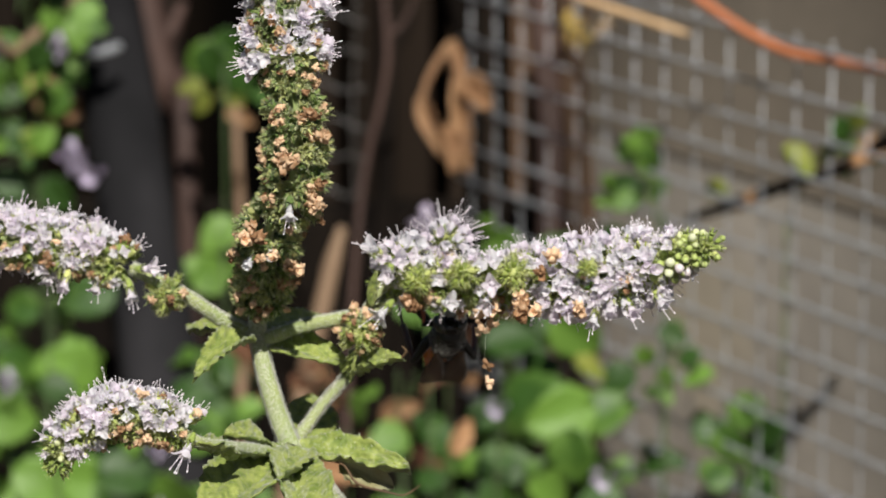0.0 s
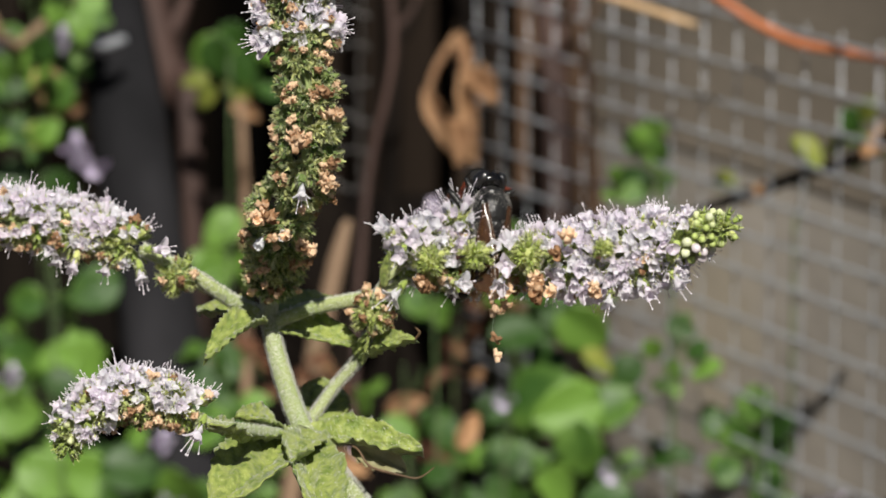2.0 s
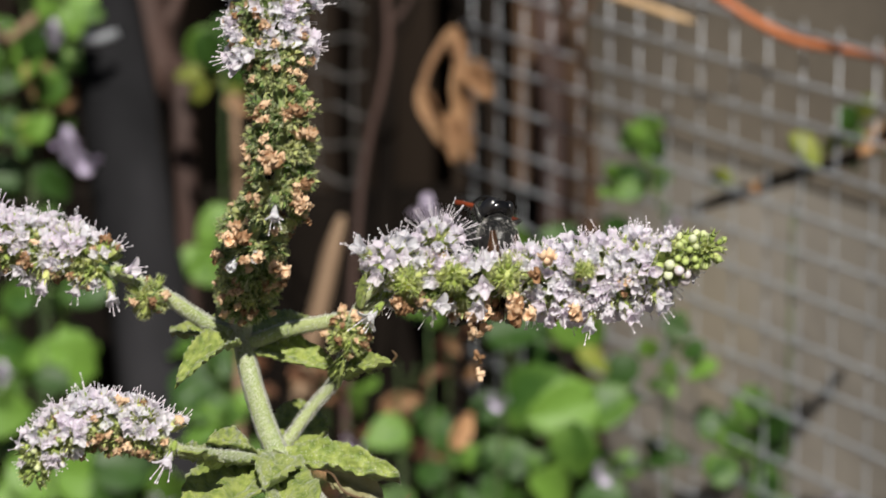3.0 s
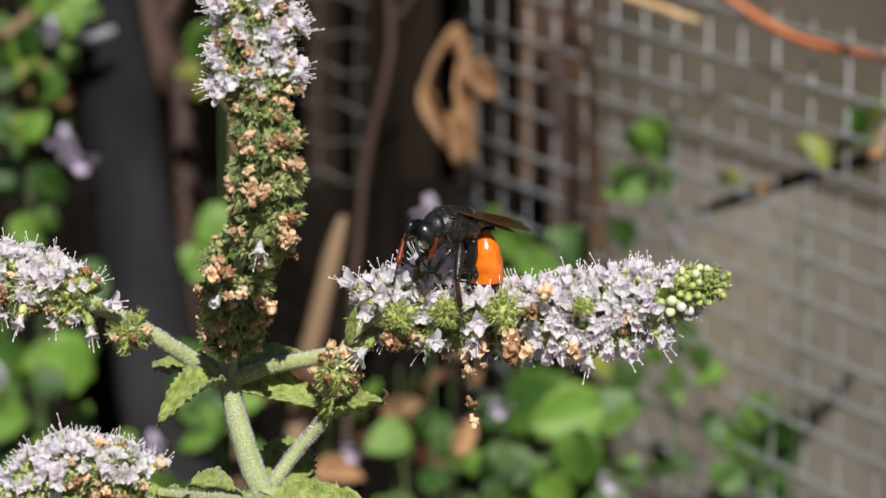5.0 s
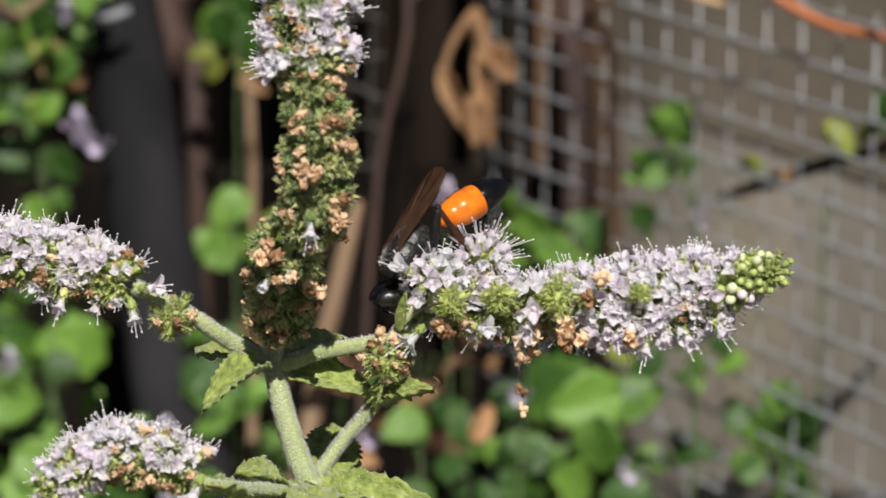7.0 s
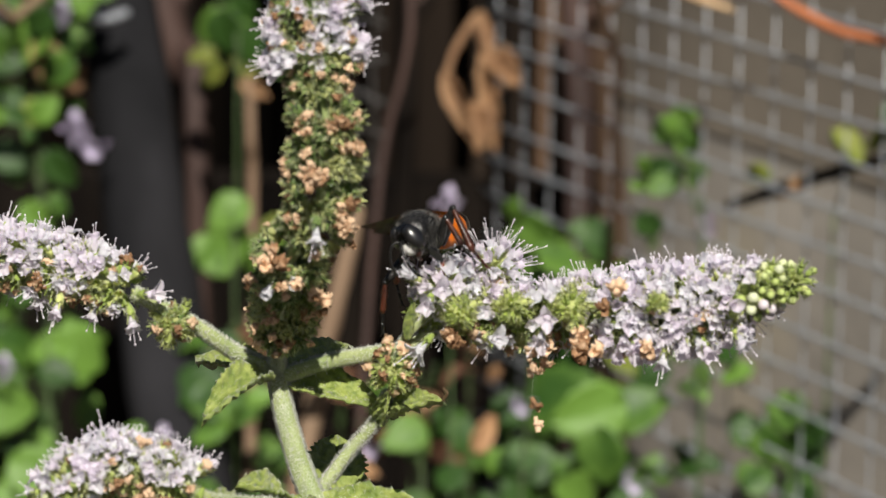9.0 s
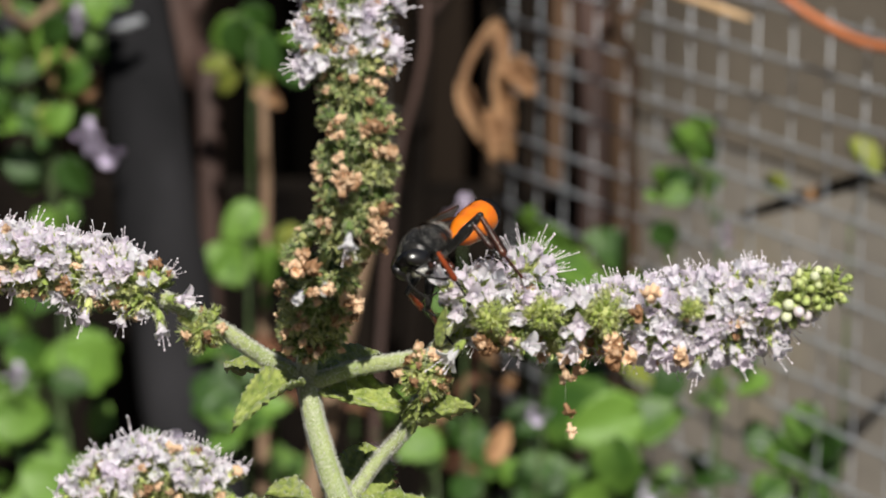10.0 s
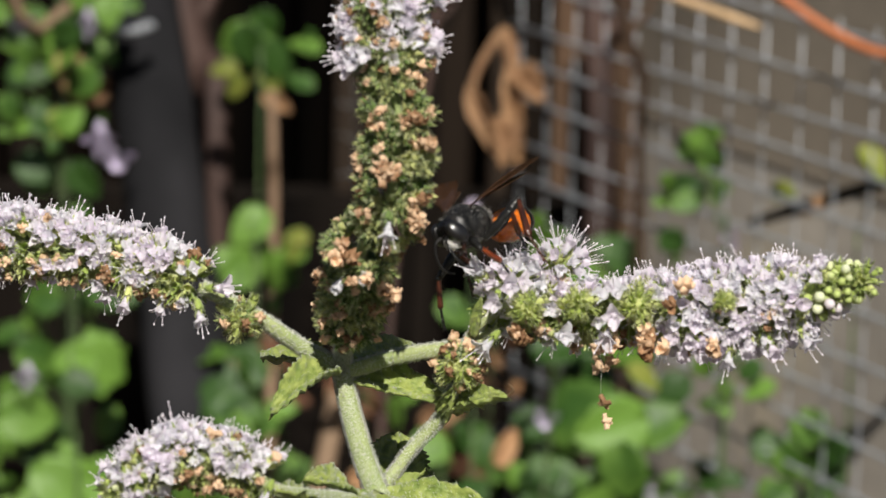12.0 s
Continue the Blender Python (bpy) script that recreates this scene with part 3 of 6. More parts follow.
shoot("garden_mint", [(-0.1331, 0.7039, 0.5292), (-0.1337, 0.6972, 0.4980), (-0.1302, 0.6788, 0.4596), (-0.1245, 0.6583, 0.4110)],
      [((-0.1369, 0.7007, 0.5145), 0.016), ((-0.1283, 0.6893, 0.5088), 0.016), ((-0.1420, 0.6970, 0.4971), 0.017), ((-0.1288, 0.7071, 0.4963), 0.014), ((-0.1356, 0.7026, 0.5234), 0.015), ((-0.1431, 0.7000, 0.5109), 0.016),
       ((-0.1382, 0.6838, 0.4829), 0.016), ((-0.1230, 0.6730, 0.4801), 0.016), ((-0.1311, 0.6796, 0.4632), 0.015), ((-0.1247, 0.7027, 0.5237), 0.012), ((-0.1284, 0.7046, 0.5329), 0.014)], S1 + " and lilac flowers",
      [((-0.1204, 0.6760, 0.4945), 0.010), ((-0.1130, 0.6750, 0.4898), 0.009), ((-0.1255, 0.6934, 0.5281), 0.0085), ((-0.1465, 0.7036, 0.5278), 0.009), ((-0.1454, 0.6977, 0.5002), 0.007)], [((-0.1348, 0.6863, 0.4946), 0.013)], 1,
      [((-0.1262, 0.7050, 0.5060), 0.024), ((-0.1275, 0.7060, 0.5010), 0.018)])
shoot("garden_mint", [(-0.1271, 0.6577, 0.4565), (-0.1261, 0.6539, 0.4386), (-0.1242, 0.6389, 0.4160), (-0.1195, 0.6180, 0.3656)],
      [((-0.1373, 0.6560, 0.4483), 0.016), ((-0.1157, 0.6565, 0.4508), 0.021), ((-0.1343, 0.6387, 0.4149), 0.023), ((-0.1133, 0.6516, 0.4275), 0.022), ((-0.1337, 0.6617, 0.4273), 0.020), ((-0.1271, 0.6520, 0.4296), 0.018),
       ((-0.1085, 0.6343, 0.3943), 0.025), ((-0.1251, 0.6340, 0.3929), 0.023), ((-0.0952, 0.6255, 0.4008), 0.024), ((-0.0849, 0.6241, 0.3945), 0.024), ((-0.1354, 0.6324, 0.3854), 0.022), ((-0.0997, 0.6232, 0.3903), 0.022)], S1,
      [((-0.1375, 0.6314, 0.4290), 0.008), ((-0.0837, 0.5942, 0.3981), 0.008), ((-0.0885, 0.6174, 0.4112), 0.008)], (), 2)
shoot("garden_mint", [(-0.0717, 0.7621, 0.5148), (-0.0727, 0.7593, 0.5012), (-0.0731, 0.7424, 0.4703)],
      [((-0.0772, 0.7608, 0.5086), 0.019), ((-0.0678, 0.7600, 0.5047), 0.018), ((-0.0842, 0.7714, 0.5101), 0.018), ((-0.0611, 0.7617, 0.5128), 0.014), ((-0.0723, 0.7724, 0.5148), 0.015), ((-0.0619, 0.7593, 0.5012), 0.012)], "green and yellow leaves on a shoot by the fence",
      (), [((-0.0835, 0.7485, 0.4986), 0.014), ((-0.0879, 0.7597, 0.5036), 0.012), ((-0.0697, 0.7588, 0.4993), 0.012)], 3, [((-0.0676, 0.7477, 0.4948), 0.010)])
shoot("garden_mint", [(-0.0733, 0.7102, 0.4628), (-0.0729, 0.7074, 0.4497), (-0.0708, 0.6913, 0.4221)],
      [((-0.0763, 0.7096, 0.4598), 0.018), ((-0.0733, 0.7074, 0.4497), 0.020), ((-0.0671, 0.7062, 0.4441), 0.018), ((-0.0824, 0.7065, 0.4456), 0.013), ((-0.0628, 0.7074, 0.4497), 0.015), ((-0.0760, 0.6617, 0.4273), 0.020), ((-0.0672, 0.6606, 0.4219), 0.022), ((-0.0813, 0.6478, 0.4099), 0.022), ((-0.0712, 0.6490, 0.4153), 0.02), ((-0.0776, 0.6501, 0.4207), 0.02)], S1,
      (), [((-0.0589, 0.6886, 0.4575), 0.013), ((-0.0597, 0.6896, 0.4621), 0.010)], 4)
shoot("garden_mint", [(0.0213, 0.6052, 0.4499), (0.0213, 0.6016, 0.4327), (0.0203, 0.5882, 0.4182), (0.0184, 0.5700, 0.3803)],
      [((0.0271, 0.6247, 0.4454), 0.021), ((0.0468, 0.6146, 0.4459), 0.023), ((0.0313, 0.6015, 0.4324), 0.030), ((0.0359, 0.5902, 0.4273), 0.026), ((0.0555, 0.6008, 0.4290), 0.023), ((0.0154, 0.5875, 0.4148), 0.015),
       ((0.0421, 0.5775, 0.4157), 0.021), ((0.0347, 0.5760, 0.4086), 0.021), ((0.0201, 0.5755, 0.4064), 0.013), ((0.0476, 0.5753, 0.4056), 0.018), ((0.0275, 0.5972, 0.4122), 0.018), ((0.0408, 0.6352, 0.4466), 0.018), ((0.0215, 0.6091, 0.4199), 0.013)], S1 + " below the mesh",
      [((0.0189, 0.5620, 0.4391), 0.007), ((0.0507, 0.5479, 0.4209), 0.008)], [((0.0507, 0.6127, 0.4373), 0.014)], 5)
shoot("garden_mint", [(-0.0123, 0.6322, 0.4326), (-0.0118, 0.6292, 0.4185), (-0.0113, 0.6158, 0.4035), (-0.0094, 0.5892, 0.3744)],
      [((-0.0170, 0.6178, 0.4131), 0.017), ((-0.0042, 0.6284, 0.4146), 0.014), ((-0.0032, 0.5963, 0.4079), 0.013), ((-0.0143, 0.5942, 0.3981), 0.015),
       ((-0.0261, 0.6389, 0.4160), 0.015), ((0.0092, 0.5946, 0.4002), 0.012), ((0.0012, 0.6176, 0.4122), 0.012)], S1,
      [((-0.0249, 0.5882, 0.4182), 0.007)], (), 6, [((0.0086, 0.6085, 0.4174), 0.012), ((-0.0115, 0.6393, 0.4178), 0.012), ((-0.0315, 0.6351, 0.3982), 0.014), ((-0.0420, 0.6800, 0.4171), 0.012), ((0.0059, 0.6817, 0.4252), 0.007), ((0.0108, 0.6604, 0.4210), 0.007)])
shoot("garden_mint", [(0.0950, 0.5811, 0.4325), (0.0950, 0.5778, 0.4174), (0.0941, 0.5508, 0.3862)],
      [((0.0921, 0.5806, 0.4305), 0.017), ((0.0980, 0.5793, 0.4241), 0.018), ((0.0877, 0.5896, 0.4246), 0.015), ((0.0954, 0.5656, 0.4079), 0.018), ((0.0890, 0.5771, 0.4140), 0.013), ((0.1014, 0.5775, 0.4157), 0.013), ((0.0924, 0.5786, 0.4207), 0.016), ((0.1027, 0.5650, 0.4049), 0.014)], "small green shoot growing through the mesh",
      [((0.1129, 0.5265, 0.4162), 0.010)], (), 7)
shoot("garden_mint", [(0.0649, 0.6278, 0.5082), (0.0658, 0.6260, 0.4996), (0.0696, 0.6121, 0.4825), (0.0707, 0.5940, 0.4454)],
      [((0.0635, 0.6268, 0.5034), 0.013), ((0.0684, 0.6259, 0.4992), 0.014), ((0.0617, 0.6250, 0.4947), 0.011), ((0.0582, 0.6237, 0.4888), 0.010), ((0.0688, 0.6242, 0.4913), 0.010), ((0.0654, 0.6376, 0.5062), 0.011), ((0.0547, 0.6343, 0.4908), 0.010), ((0.0578, 0.6212, 0.4771), 0.012)], "small green sprig climbing the wire mesh",
      [((0.0722, 0.6124, 0.4835), 0.006), ((0.0731, 0.6116, 0.4801), 0.006)], (), 8)
shoot("garden_mint", [(0.0726, 0.5864, 0.4578), (0.0718, 0.5843, 0.4477), (0.0694, 0.5675, 0.4166)],
      [((0.0742, 0.5857, 0.4544), 0.011), ((0.0649, 0.5842, 0.4474), 0.010), ((0.0787, 0.5831, 0.4423), 0.012), ((0.0711, 0.5829, 0.4410), 0.009), ((0.0761, 0.5843, 0.4477), 0.010), ((0.0660, 0.5678, 0.4183), 0.010), ((0.0728, 0.5682, 0.4200), 0.010)], "thin dark green sprig at the mesh",
      (), (), 9)
shoot("vine_shoot", [(0.1268, 0.5694, 0.5219), (0.1212, 0.5768, 0.5086), (0.1097, 0.5940, 0.4932), (0.1062, 0.5807, 0.4308)],
      [((0.1268, 0.5679, 0.5150), 0.012), ((0.1221, 0.5690, 0.5202), 0.011)], "vine twig with yellowing leaves on the mesh",
      (), [((0.1114, 0.5770, 0.5096), 0.015), ((0.1175, 0.5775, 0.5119), 0.013), ((0.0889, 0.6148, 0.4949), 0.012), ((0.1239, 0.5599, 0.5255), 0.012)], 10, [((0.0976, 0.6043, 0.4938), 0.010), ((0.1289, 0.5583, 0.5179), 0.014)])


shoot("garden_mint", [(0.0291, 0.6406, 0.4722), (0.0282, 0.6382, 0.4607), (0.0264, 0.6344, 0.4431), (0.0251, 0.5988, 0.3715)],
      [((0.0175, 0.6485, 0.4611), 0.018), ((0.0255, 0.6397, 0.4678), 0.019), ((0.0345, 0.6386, 0.4625), 0.020), ((0.0439, 0.6492, 0.4643), 0.017), ((0.0309, 0.6372, 0.4563), 0.020), ((0.0212, 0.6468, 0.4533), 0.019), ((0.0471, 0.6376, 0.4581), 0.018), ((0.0390, 0.6367, 0.4537), 0.018)], S1 + " against the mesh",
      (), (), 12)
shoot("garden_mint", [(-0.0039, 0.6615, 0.4741), (-0.0032, 0.6585, 0.4601), (-0.0024, 0.6442, 0.4409), (-0.0015, 0.6084, 0.3685)],
      [((-0.0070, 0.6554, 0.4458), 0.013), ((0.0012, 0.6547, 0.4422), 0.013)], "thin flowering garden shoot with a lilac head",
      [((-0.0039, 0.6568, 0.4761), 0.010)], (), 13)


def hanging_leaf():
    """A dead leaf that hangs, curled, from its bent stalk."""
    leaf = thing("dead_leaf", (0.0057, 0.6636, 0.5324), "curled tan dead leaf hanging from its stalk", "leaf")
    part("stalk", tube(bmesh.new(), [(-0.0046, 0.6498, 0.5154), (-0.0021, 0.6566, 0.5234), (0.0052, 0.6639, 0.5336), (0.0070, 0.6577, 0.5287), (0.0091, 0.6510, 0.5210)], [0.0010, 0.0013, 0.0015, 0.0022, 0.0016], 6), BROWNLEAF, leaf)
    for i, (a, b, w) in enumerate((((0.0057, 0.6635, 0.5318), (0.0098, 0.6506, 0.5192), 0.005), ((0.0077, 0.6512, 0.5220), (0.0180, 0.6448, 0.5158), 0.008), ((-0.0042, 0.6500, 0.5162), (0.0040, 0.6410, 0.4983), 0.0065),
                                   ((0.0073, 0.6513, 0.5224), (0.0106, 0.6451, 0.4933), 0.0065), ((0.0030, 0.6483, 0.5083), (0.0069, 0.6407, 0.4965), 0.008))):
        a, b = Vector(a), Vector(b)
        part("lobe", blade((b - a).length, w, 12, 4, 0.7, 0.15, 0.1, 0.003, 0.0004, 40 + i, twist=0.9), BROWNLEAF, leaf, m=axes(a, b - a, VIEW + Vector((0.4 * math.sin(i * 2), 0, 0.3))))


hanging_leaf()


FILL = [(0.016, 0.678, 0.396, 4, 0.019), (0.032, 0.642, 0.385, 8, 0.021), (0.049, 0.648, 0.410, 7, 0.021), (0.055, 0.622, 0.387, 7, 0.018), (-0.134, 0.704, 0.387, 8, 0.022), (-0.106, 0.689, 0.364, 8, 0.022), (-0.078, 0.712, 0.377, 7, 0.020), (-0.146, 0.720, 0.411, 6, 0.019), (-0.062, 0.690, 0.367, 7, 0.020), (-0.137, 0.700, 0.513, 12, 0.020), (-0.140, 0.705, 0.535, 8, 0.019)]
# Low growth that fills the bed behind, leaf by leaf.
for i, (x, y, z, n, size) in enumerate(FILL):
    clump("garden_mint", x, z, y, 0.024, 0.018, n + 2, size * 0.62, "low leafy green growth in the garden bed", 60 + i)


LITTER = [(-0.0330, 0.6600, 0.4133), (-0.0258, 0.6600, 0.3981), (-0.0147, 0.6620, 0.4019), (-0.0351, 0.6650, 0.3886), (-0.0073, 0.6680, 0.4150), (0.0038, 0.6700, 0.4283), (-0.0403, 0.6600, 0.4247), (0.0149, 0.6900, 0.4330), (0.0222, 0.6900, 0.4400), (-0.0018, 0.6600, 0.3942), (-0.0606, 0.6700, 0.4191), (-0.0696, 0.6700, 0.4286)]
# Dead leaves caught on bare stalks among the green.
for i, p in enumerate(LITTER):
    rnd = random.Random(90 + i)
    stalk = [(p[0] + rnd.uniform(-.006, .006), p[1], p[2] + 0.008), p, (p[0] + rnd.uniform(-.006, .006), p[1] + 0.01, p[2] - 0.04)]
    spots = [((p[0] + rnd.uniform(-.006, .006), p[1] + rnd.uniform(-.01, .01), p[2] + rnd.uniform(-.006, .006)), rnd.uniform(0.006, 0.011)) for _ in range(3)]
    shoot("withered_shoot", stalk, [], "withered shoot with curled red-brown dead leaves", seed=90 + i, brown=spots, dead=RUST)


# ---- the mint plant ----
def floret_mesh(seed, stamens=4, reach=1.0, wide=1.0):
    """An open mint flower along x: a short tube, four broad rounded lobes, and long stamens with their anthers."""
    rnd = random.Random(seed)
    bm = bmesh.new()
    lathe(bm, [(0, 0.00032), (0.0008, 0.00040), (0.0015, 0.00062)], 8)
    for k in range(4):
        turn = Matrix.Rotation(2 * math.pi * (k + rnd.uniform(-.10, .10)) / 4, 4, "X")
        open_by = rnd.uniform(0.30, 0.95) * wide
        size = rnd.uniform(0.9, 1.15) * (1.15 if k == 0 else 1.0)
        rows = []
        for i in range(6):
            u = i / 5
            a = open_by * (0.35 + 0.75 * u)
            half = 0.00066 * size * (math.sin(math.pi * (0.16 + 0.76 * u)) ** 0.8)
            c = Vector((0.0014 + 0.00150 * size * u * math.cos(a), 0, 0.00045 + 0.00150 * size * u * math.sin(a)))
            rows.append([bm.verts.new(turn @ (c + Vector((0.00022 * v * v + 0.00008 * rnd.uniform(-1, 1), half * v, -0.00016 * v * v + 0.00006 * rnd.uniform(-1, 1))))) for v in (-1, -0.5, 0, 0.5, 1)])
        for r0, r1 in zip(rows, rows[1:]):
            for j in range(4):
                bm.faces.new((r0[j], r0[j + 1], r1[j + 1], r1[j]))
    first = len(bm.faces)
    for k in range(stamens):
        w = 2 * math.pi * (k + rnd.uniform(-.3, .3)) / max(stamens, 1)
        out = Vector((0, math.cos(w), math.sin(w)))
        long = rnd.uniform(0.0034, 0.0050) * reach
        a, b, c = Vector((0.001, 0, 0)), Vector((long * 0.5, 0, 0)) + out * 0.0005, Vector((long, 0, 0)) + out * rnd.uniform(0.0005, 0.0016)
        tube(bm, [a, b, c], [0.000065, 0.000055, 0.00005], 5, 4)
        ball(bm, Matrix.Translation(c), (0.00019, 0.00013, 0.00013), 6, 5)
    for face in bm.faces[first:] if stamens else ():
        face.material_index = 1
    return finish(bm, [PETAL, FILAMENT], "floret")


def calyx_mesh(seed, mat, flare=1.0, hairs=80):
    """A small hairy green calyx along x: a ribbed bell with five awl-shaped teeth, fringed with pale bristles."""
    rnd = random.Random(seed)
    bm = bmesh.new()
    n = 10
    rings = []
    for x, r in ((0, 0.00020), (0.0004, 0.00046), (0.0011, 0.00058), (0.0016, 0.00060)):
        rings.append([bm.verts.new((x, r * (1.10 if j % 2 else 0.90) * math.cos(2 * math.pi * j / n), r * (1.10 if j % 2 else 0.90) * math.sin(2 * math.pi * j / n))) for j in range(n)])
    for r0, r1 in zip(rings, rings[1:]):
        for j in range(n):
            bm.faces.new((r0[j], r1[j], r1[(j + 1) % n], r0[(j + 1) % n]))
    for j in range(0, n, 2):
        w = 2 * math.pi * (j + 1) / n
        wide = rnd.uniform(0.00065, 0.00105) * flare
        tip = bm.verts.new((rnd.uniform(0.0024, 0.0029), wide * math.cos(w), wide * math.sin(w)))
        ridge = bm.verts.new((0.0019, 0.00072 * math.cos(w), 0.00072 * math.sin(w)))
        a, b, c = rings[-1][j], rings[-1][(j + 1) % n], rings[-1][(j + 2) % n]
        for f in ((a, b, ridge), (b, c, ridge), (a, ridge, tip), (ridge, c, tip)):
            bm.faces.new(f)
    for _ in range(hairs):
        w, x = rnd.uniform(0, 2 * math.pi), rnd.uniform(0.0003, 0.0025)
        out = Vector((rnd.uniform(0.3, 1.6), math.cos(w), math.sin(w))).normalized()
        r = 0.00056 if x < 0.0016 else 0.00070
        foot = Vector((x, r * math.cos(w), r * math.sin(w)))
        side = out.orthogonal().normalized() * 0.000020
        face = bm.faces.new([bm.verts.new(q) for q in (foot - side, foot + side, foot + out * rnd.uniform(0.0003, 0.0007))])
        face.material_index = 1
    return finish(bm, [mat, BRISTLE], "calyx")


def withered_mesh(seed):
    """A shrivelled tan corolla along x, its lobes crumpled and rolled in."""
    rnd = random.Random(seed)
    bm = bmesh.new()
    tube(bm, [(0, 0, 0), (0.0008, 0.0001, 0.0001), (0.0015, 0.0003, -0.0001)], [0.0003, 0.00045, 0.0006], 7, 5, 0.9)
    for k in range(5):
        way = Vector((rnd.uniform(0.4, 1), rnd.uniform(-1, 1), rnd.uniform(-1, 1))).normalized()
        m = axes((0.0012, 0, 0), way, (rnd.uniform(-1, 1), rnd.uniform(-1, 1), 1))
        curl = rnd.uniform(1.5, 3.2)
        rows = []
        for i in range(5):
            u = i / 4
            rows.append([bm.verts.new(m @ Vector((0.0012 * math.sin(curl * u) / curl * 1.6 + rnd.uniform(-.00012, .00012), 0.00055 * v * (1 - 0.35 * u), 0.0006 * (v * v * 0.7 + (1 - math.cos(curl * u)) * 0.5) + rnd.uniform(-.00016, .00016)))) for v in (-1, -0.5, 0, 0.5, 1)])
        for r0, r1 in zip(rows, rows[1:]):
            for j in range(4):
                bm.faces.new((r0[j], r0[j + 1], r1[j + 1], r1[j]))
    return finish(bm, DRIED, "withered_floret")


def bud_mesh(mat):
    bm = bmesh.new()
    lathe(bm, [(0.0, 0.0004), (0.0005, 0.00070), (0.0011, 0.00088), (0.0016, 0.00084), (0.0020, 0.00062), (0.00225, 0.00030), (0.0023, 0.00005)], 10)
    return finish(bm, mat, "bud")


FLORETS = [floret_mesh(s, (4, 2, 3, 1, 2, 0, 2, 0)[s]) for s in range(8)]
SHUT = [floret_mesh(s + 20, 0, 1.0, 0.45) for s in range(3)]
TUFTED = [floret_mesh(s + 40, (4, 3, 3, 4)[s], 1.35, 0.7) for s in range(4)]
CALYCES = [calyx_mesh(s, CALYX) for s in range(5)]
YOUNG_CALYCES = [calyx_mesh(s + 60, YOUNG, 0.7, 110) for s in range(3)]
OLD = [calyx_mesh(s + 20, OLDCALYX, 1.35, 150) for s in range(5)]
for me in OLD:
    me.transform(Matrix.Diagonal((0.80, 1.22, 1.22, 1)))
WITHERED = [withered_mesh(s) for s in range(8)]
BUDS = [bud_mesh(BUD)]
GREEN_BUDS = [bud_mesh(GREENBUD)]

MINT_FOOT = (0.03, -0.02, 0.0)
mint = thing("mint_plant", MINT_FOOT, "flowering mint with four white-lilac spikes and hairy stems", "plant")


def flower_spike(label, whorls, seed, kind, calyces=None, core=0.0009, half=0.0020, dense=1.0, florets=None, spread=1.0, tilt=0.65, clumps=0):
    """A spike: whorls (place and radius) of calyces round an axis; kind(number, out, rnd) tells what each calyx bears."""
    rnd = random.Random(seed)
    places = [Vector(w[:3]) for w in whorls]
    spike = part("flower_spike", tube(bmesh.new(), places, [core, core * 0.8, core * 0.4], 8, 24), STEM, mint, label)
    line = frames(places)
    for number, ((p, a, b, c), (*_, radius)) in enumerate(zip(line, whorls)):
        size = (0.60 + 50 * radius) * 1.0
        count = int((12 + 8400 * radius) * dense)
        for k in range(count):
            z = 2 * (k + 0.5) / count - 1
            w = 2.39996 * k + rnd.uniform(-.25, .25)
            if clumps:
                w = 2 * math.pi * (k % clumps + 0.37 * number) / clumps + rnd.gauss(0, 0.30)
                z = max(min(0.45 * math.sin(2.3 * (k % clumps) + number) + rnd.gauss(0, 0.42), 1.1), -1.1)
            out = a * math.cos(w) + b * math.sin(w)
            bears = kind(number, out, rnd)
            if bears == "none":
                continue
            way = (out + c * (tilt * z + 0.12 + rnd.uniform(-.2, .2)) + out.cross(c) * rnd.uniform(-.22, .22)).normalized()
            s = size * rnd.uniform(0.85, 1.12)
            m = axes(p + c * (z * half) + out * radius * spread * rnd.uniform(0.30, 0.50), way, c) @ Matrix.Rotation(rnd.uniform(0, 6.28), 4, "X") @ Matrix.Diagonal((s, s, s, 1))
            if bears in ("bud", "green_bud"):
                part("bud", rnd.choice(BUDS if bears == "bud" else GREEN_BUDS), None, spike, m=m @ Matrix.Translation((0.0007, 0, 0)) @ Matrix.Scale(0.94 if bears == "bud" else 0.78, 4))
                m = m @ Matrix.Diagonal((0.72, 1.05, 1.05, 1))
            part("calyx", rnd.choice(calyces or CALYCES), None, spike, m=m)
            if bears == "flower":
                k2 = rnd.uniform(0.70, 0.95)
                if rnd.random() < 0.75:
                    part("floret", rnd.choice(florets or FLORETS), None, spike, m=m @ pose(0.0007, 0, 0, rnd.uniform(0, 360), rnd.uniform(-34, 34), rnd.uniform(-34, 34)) @ Matrix.Diagonal((k2 * 0.9, k2 * 0.9, k2 * 0.9, 1)))
                part("floret", rnd.choice(florets or FLORETS), None, spike, m=m @ Matrix.Translation((0.0009, 0, 0)) @ pose(0, 0, 0, 0, rnd.uniform(-14, 14), rnd.uniform(-14, 14)) @ Matrix.Diagonal((k2, k2, k2, 1)))
            elif bears == "shut":
                part("floret", rnd.choice(SHUT), None, spike, m=m @ Matrix.Translation((0.0010, 0, 0)))
            elif bears == "withered":
                k2 = rnd.uniform(0.65, 1.0)
                part("withered_floret", rnd.choice(WITHERED), None, spike, m=m @ Matrix.Translation((0.0013, 0, 0)) @ Matrix.Diagonal((k2, k2, k2, 1)))
    return spike


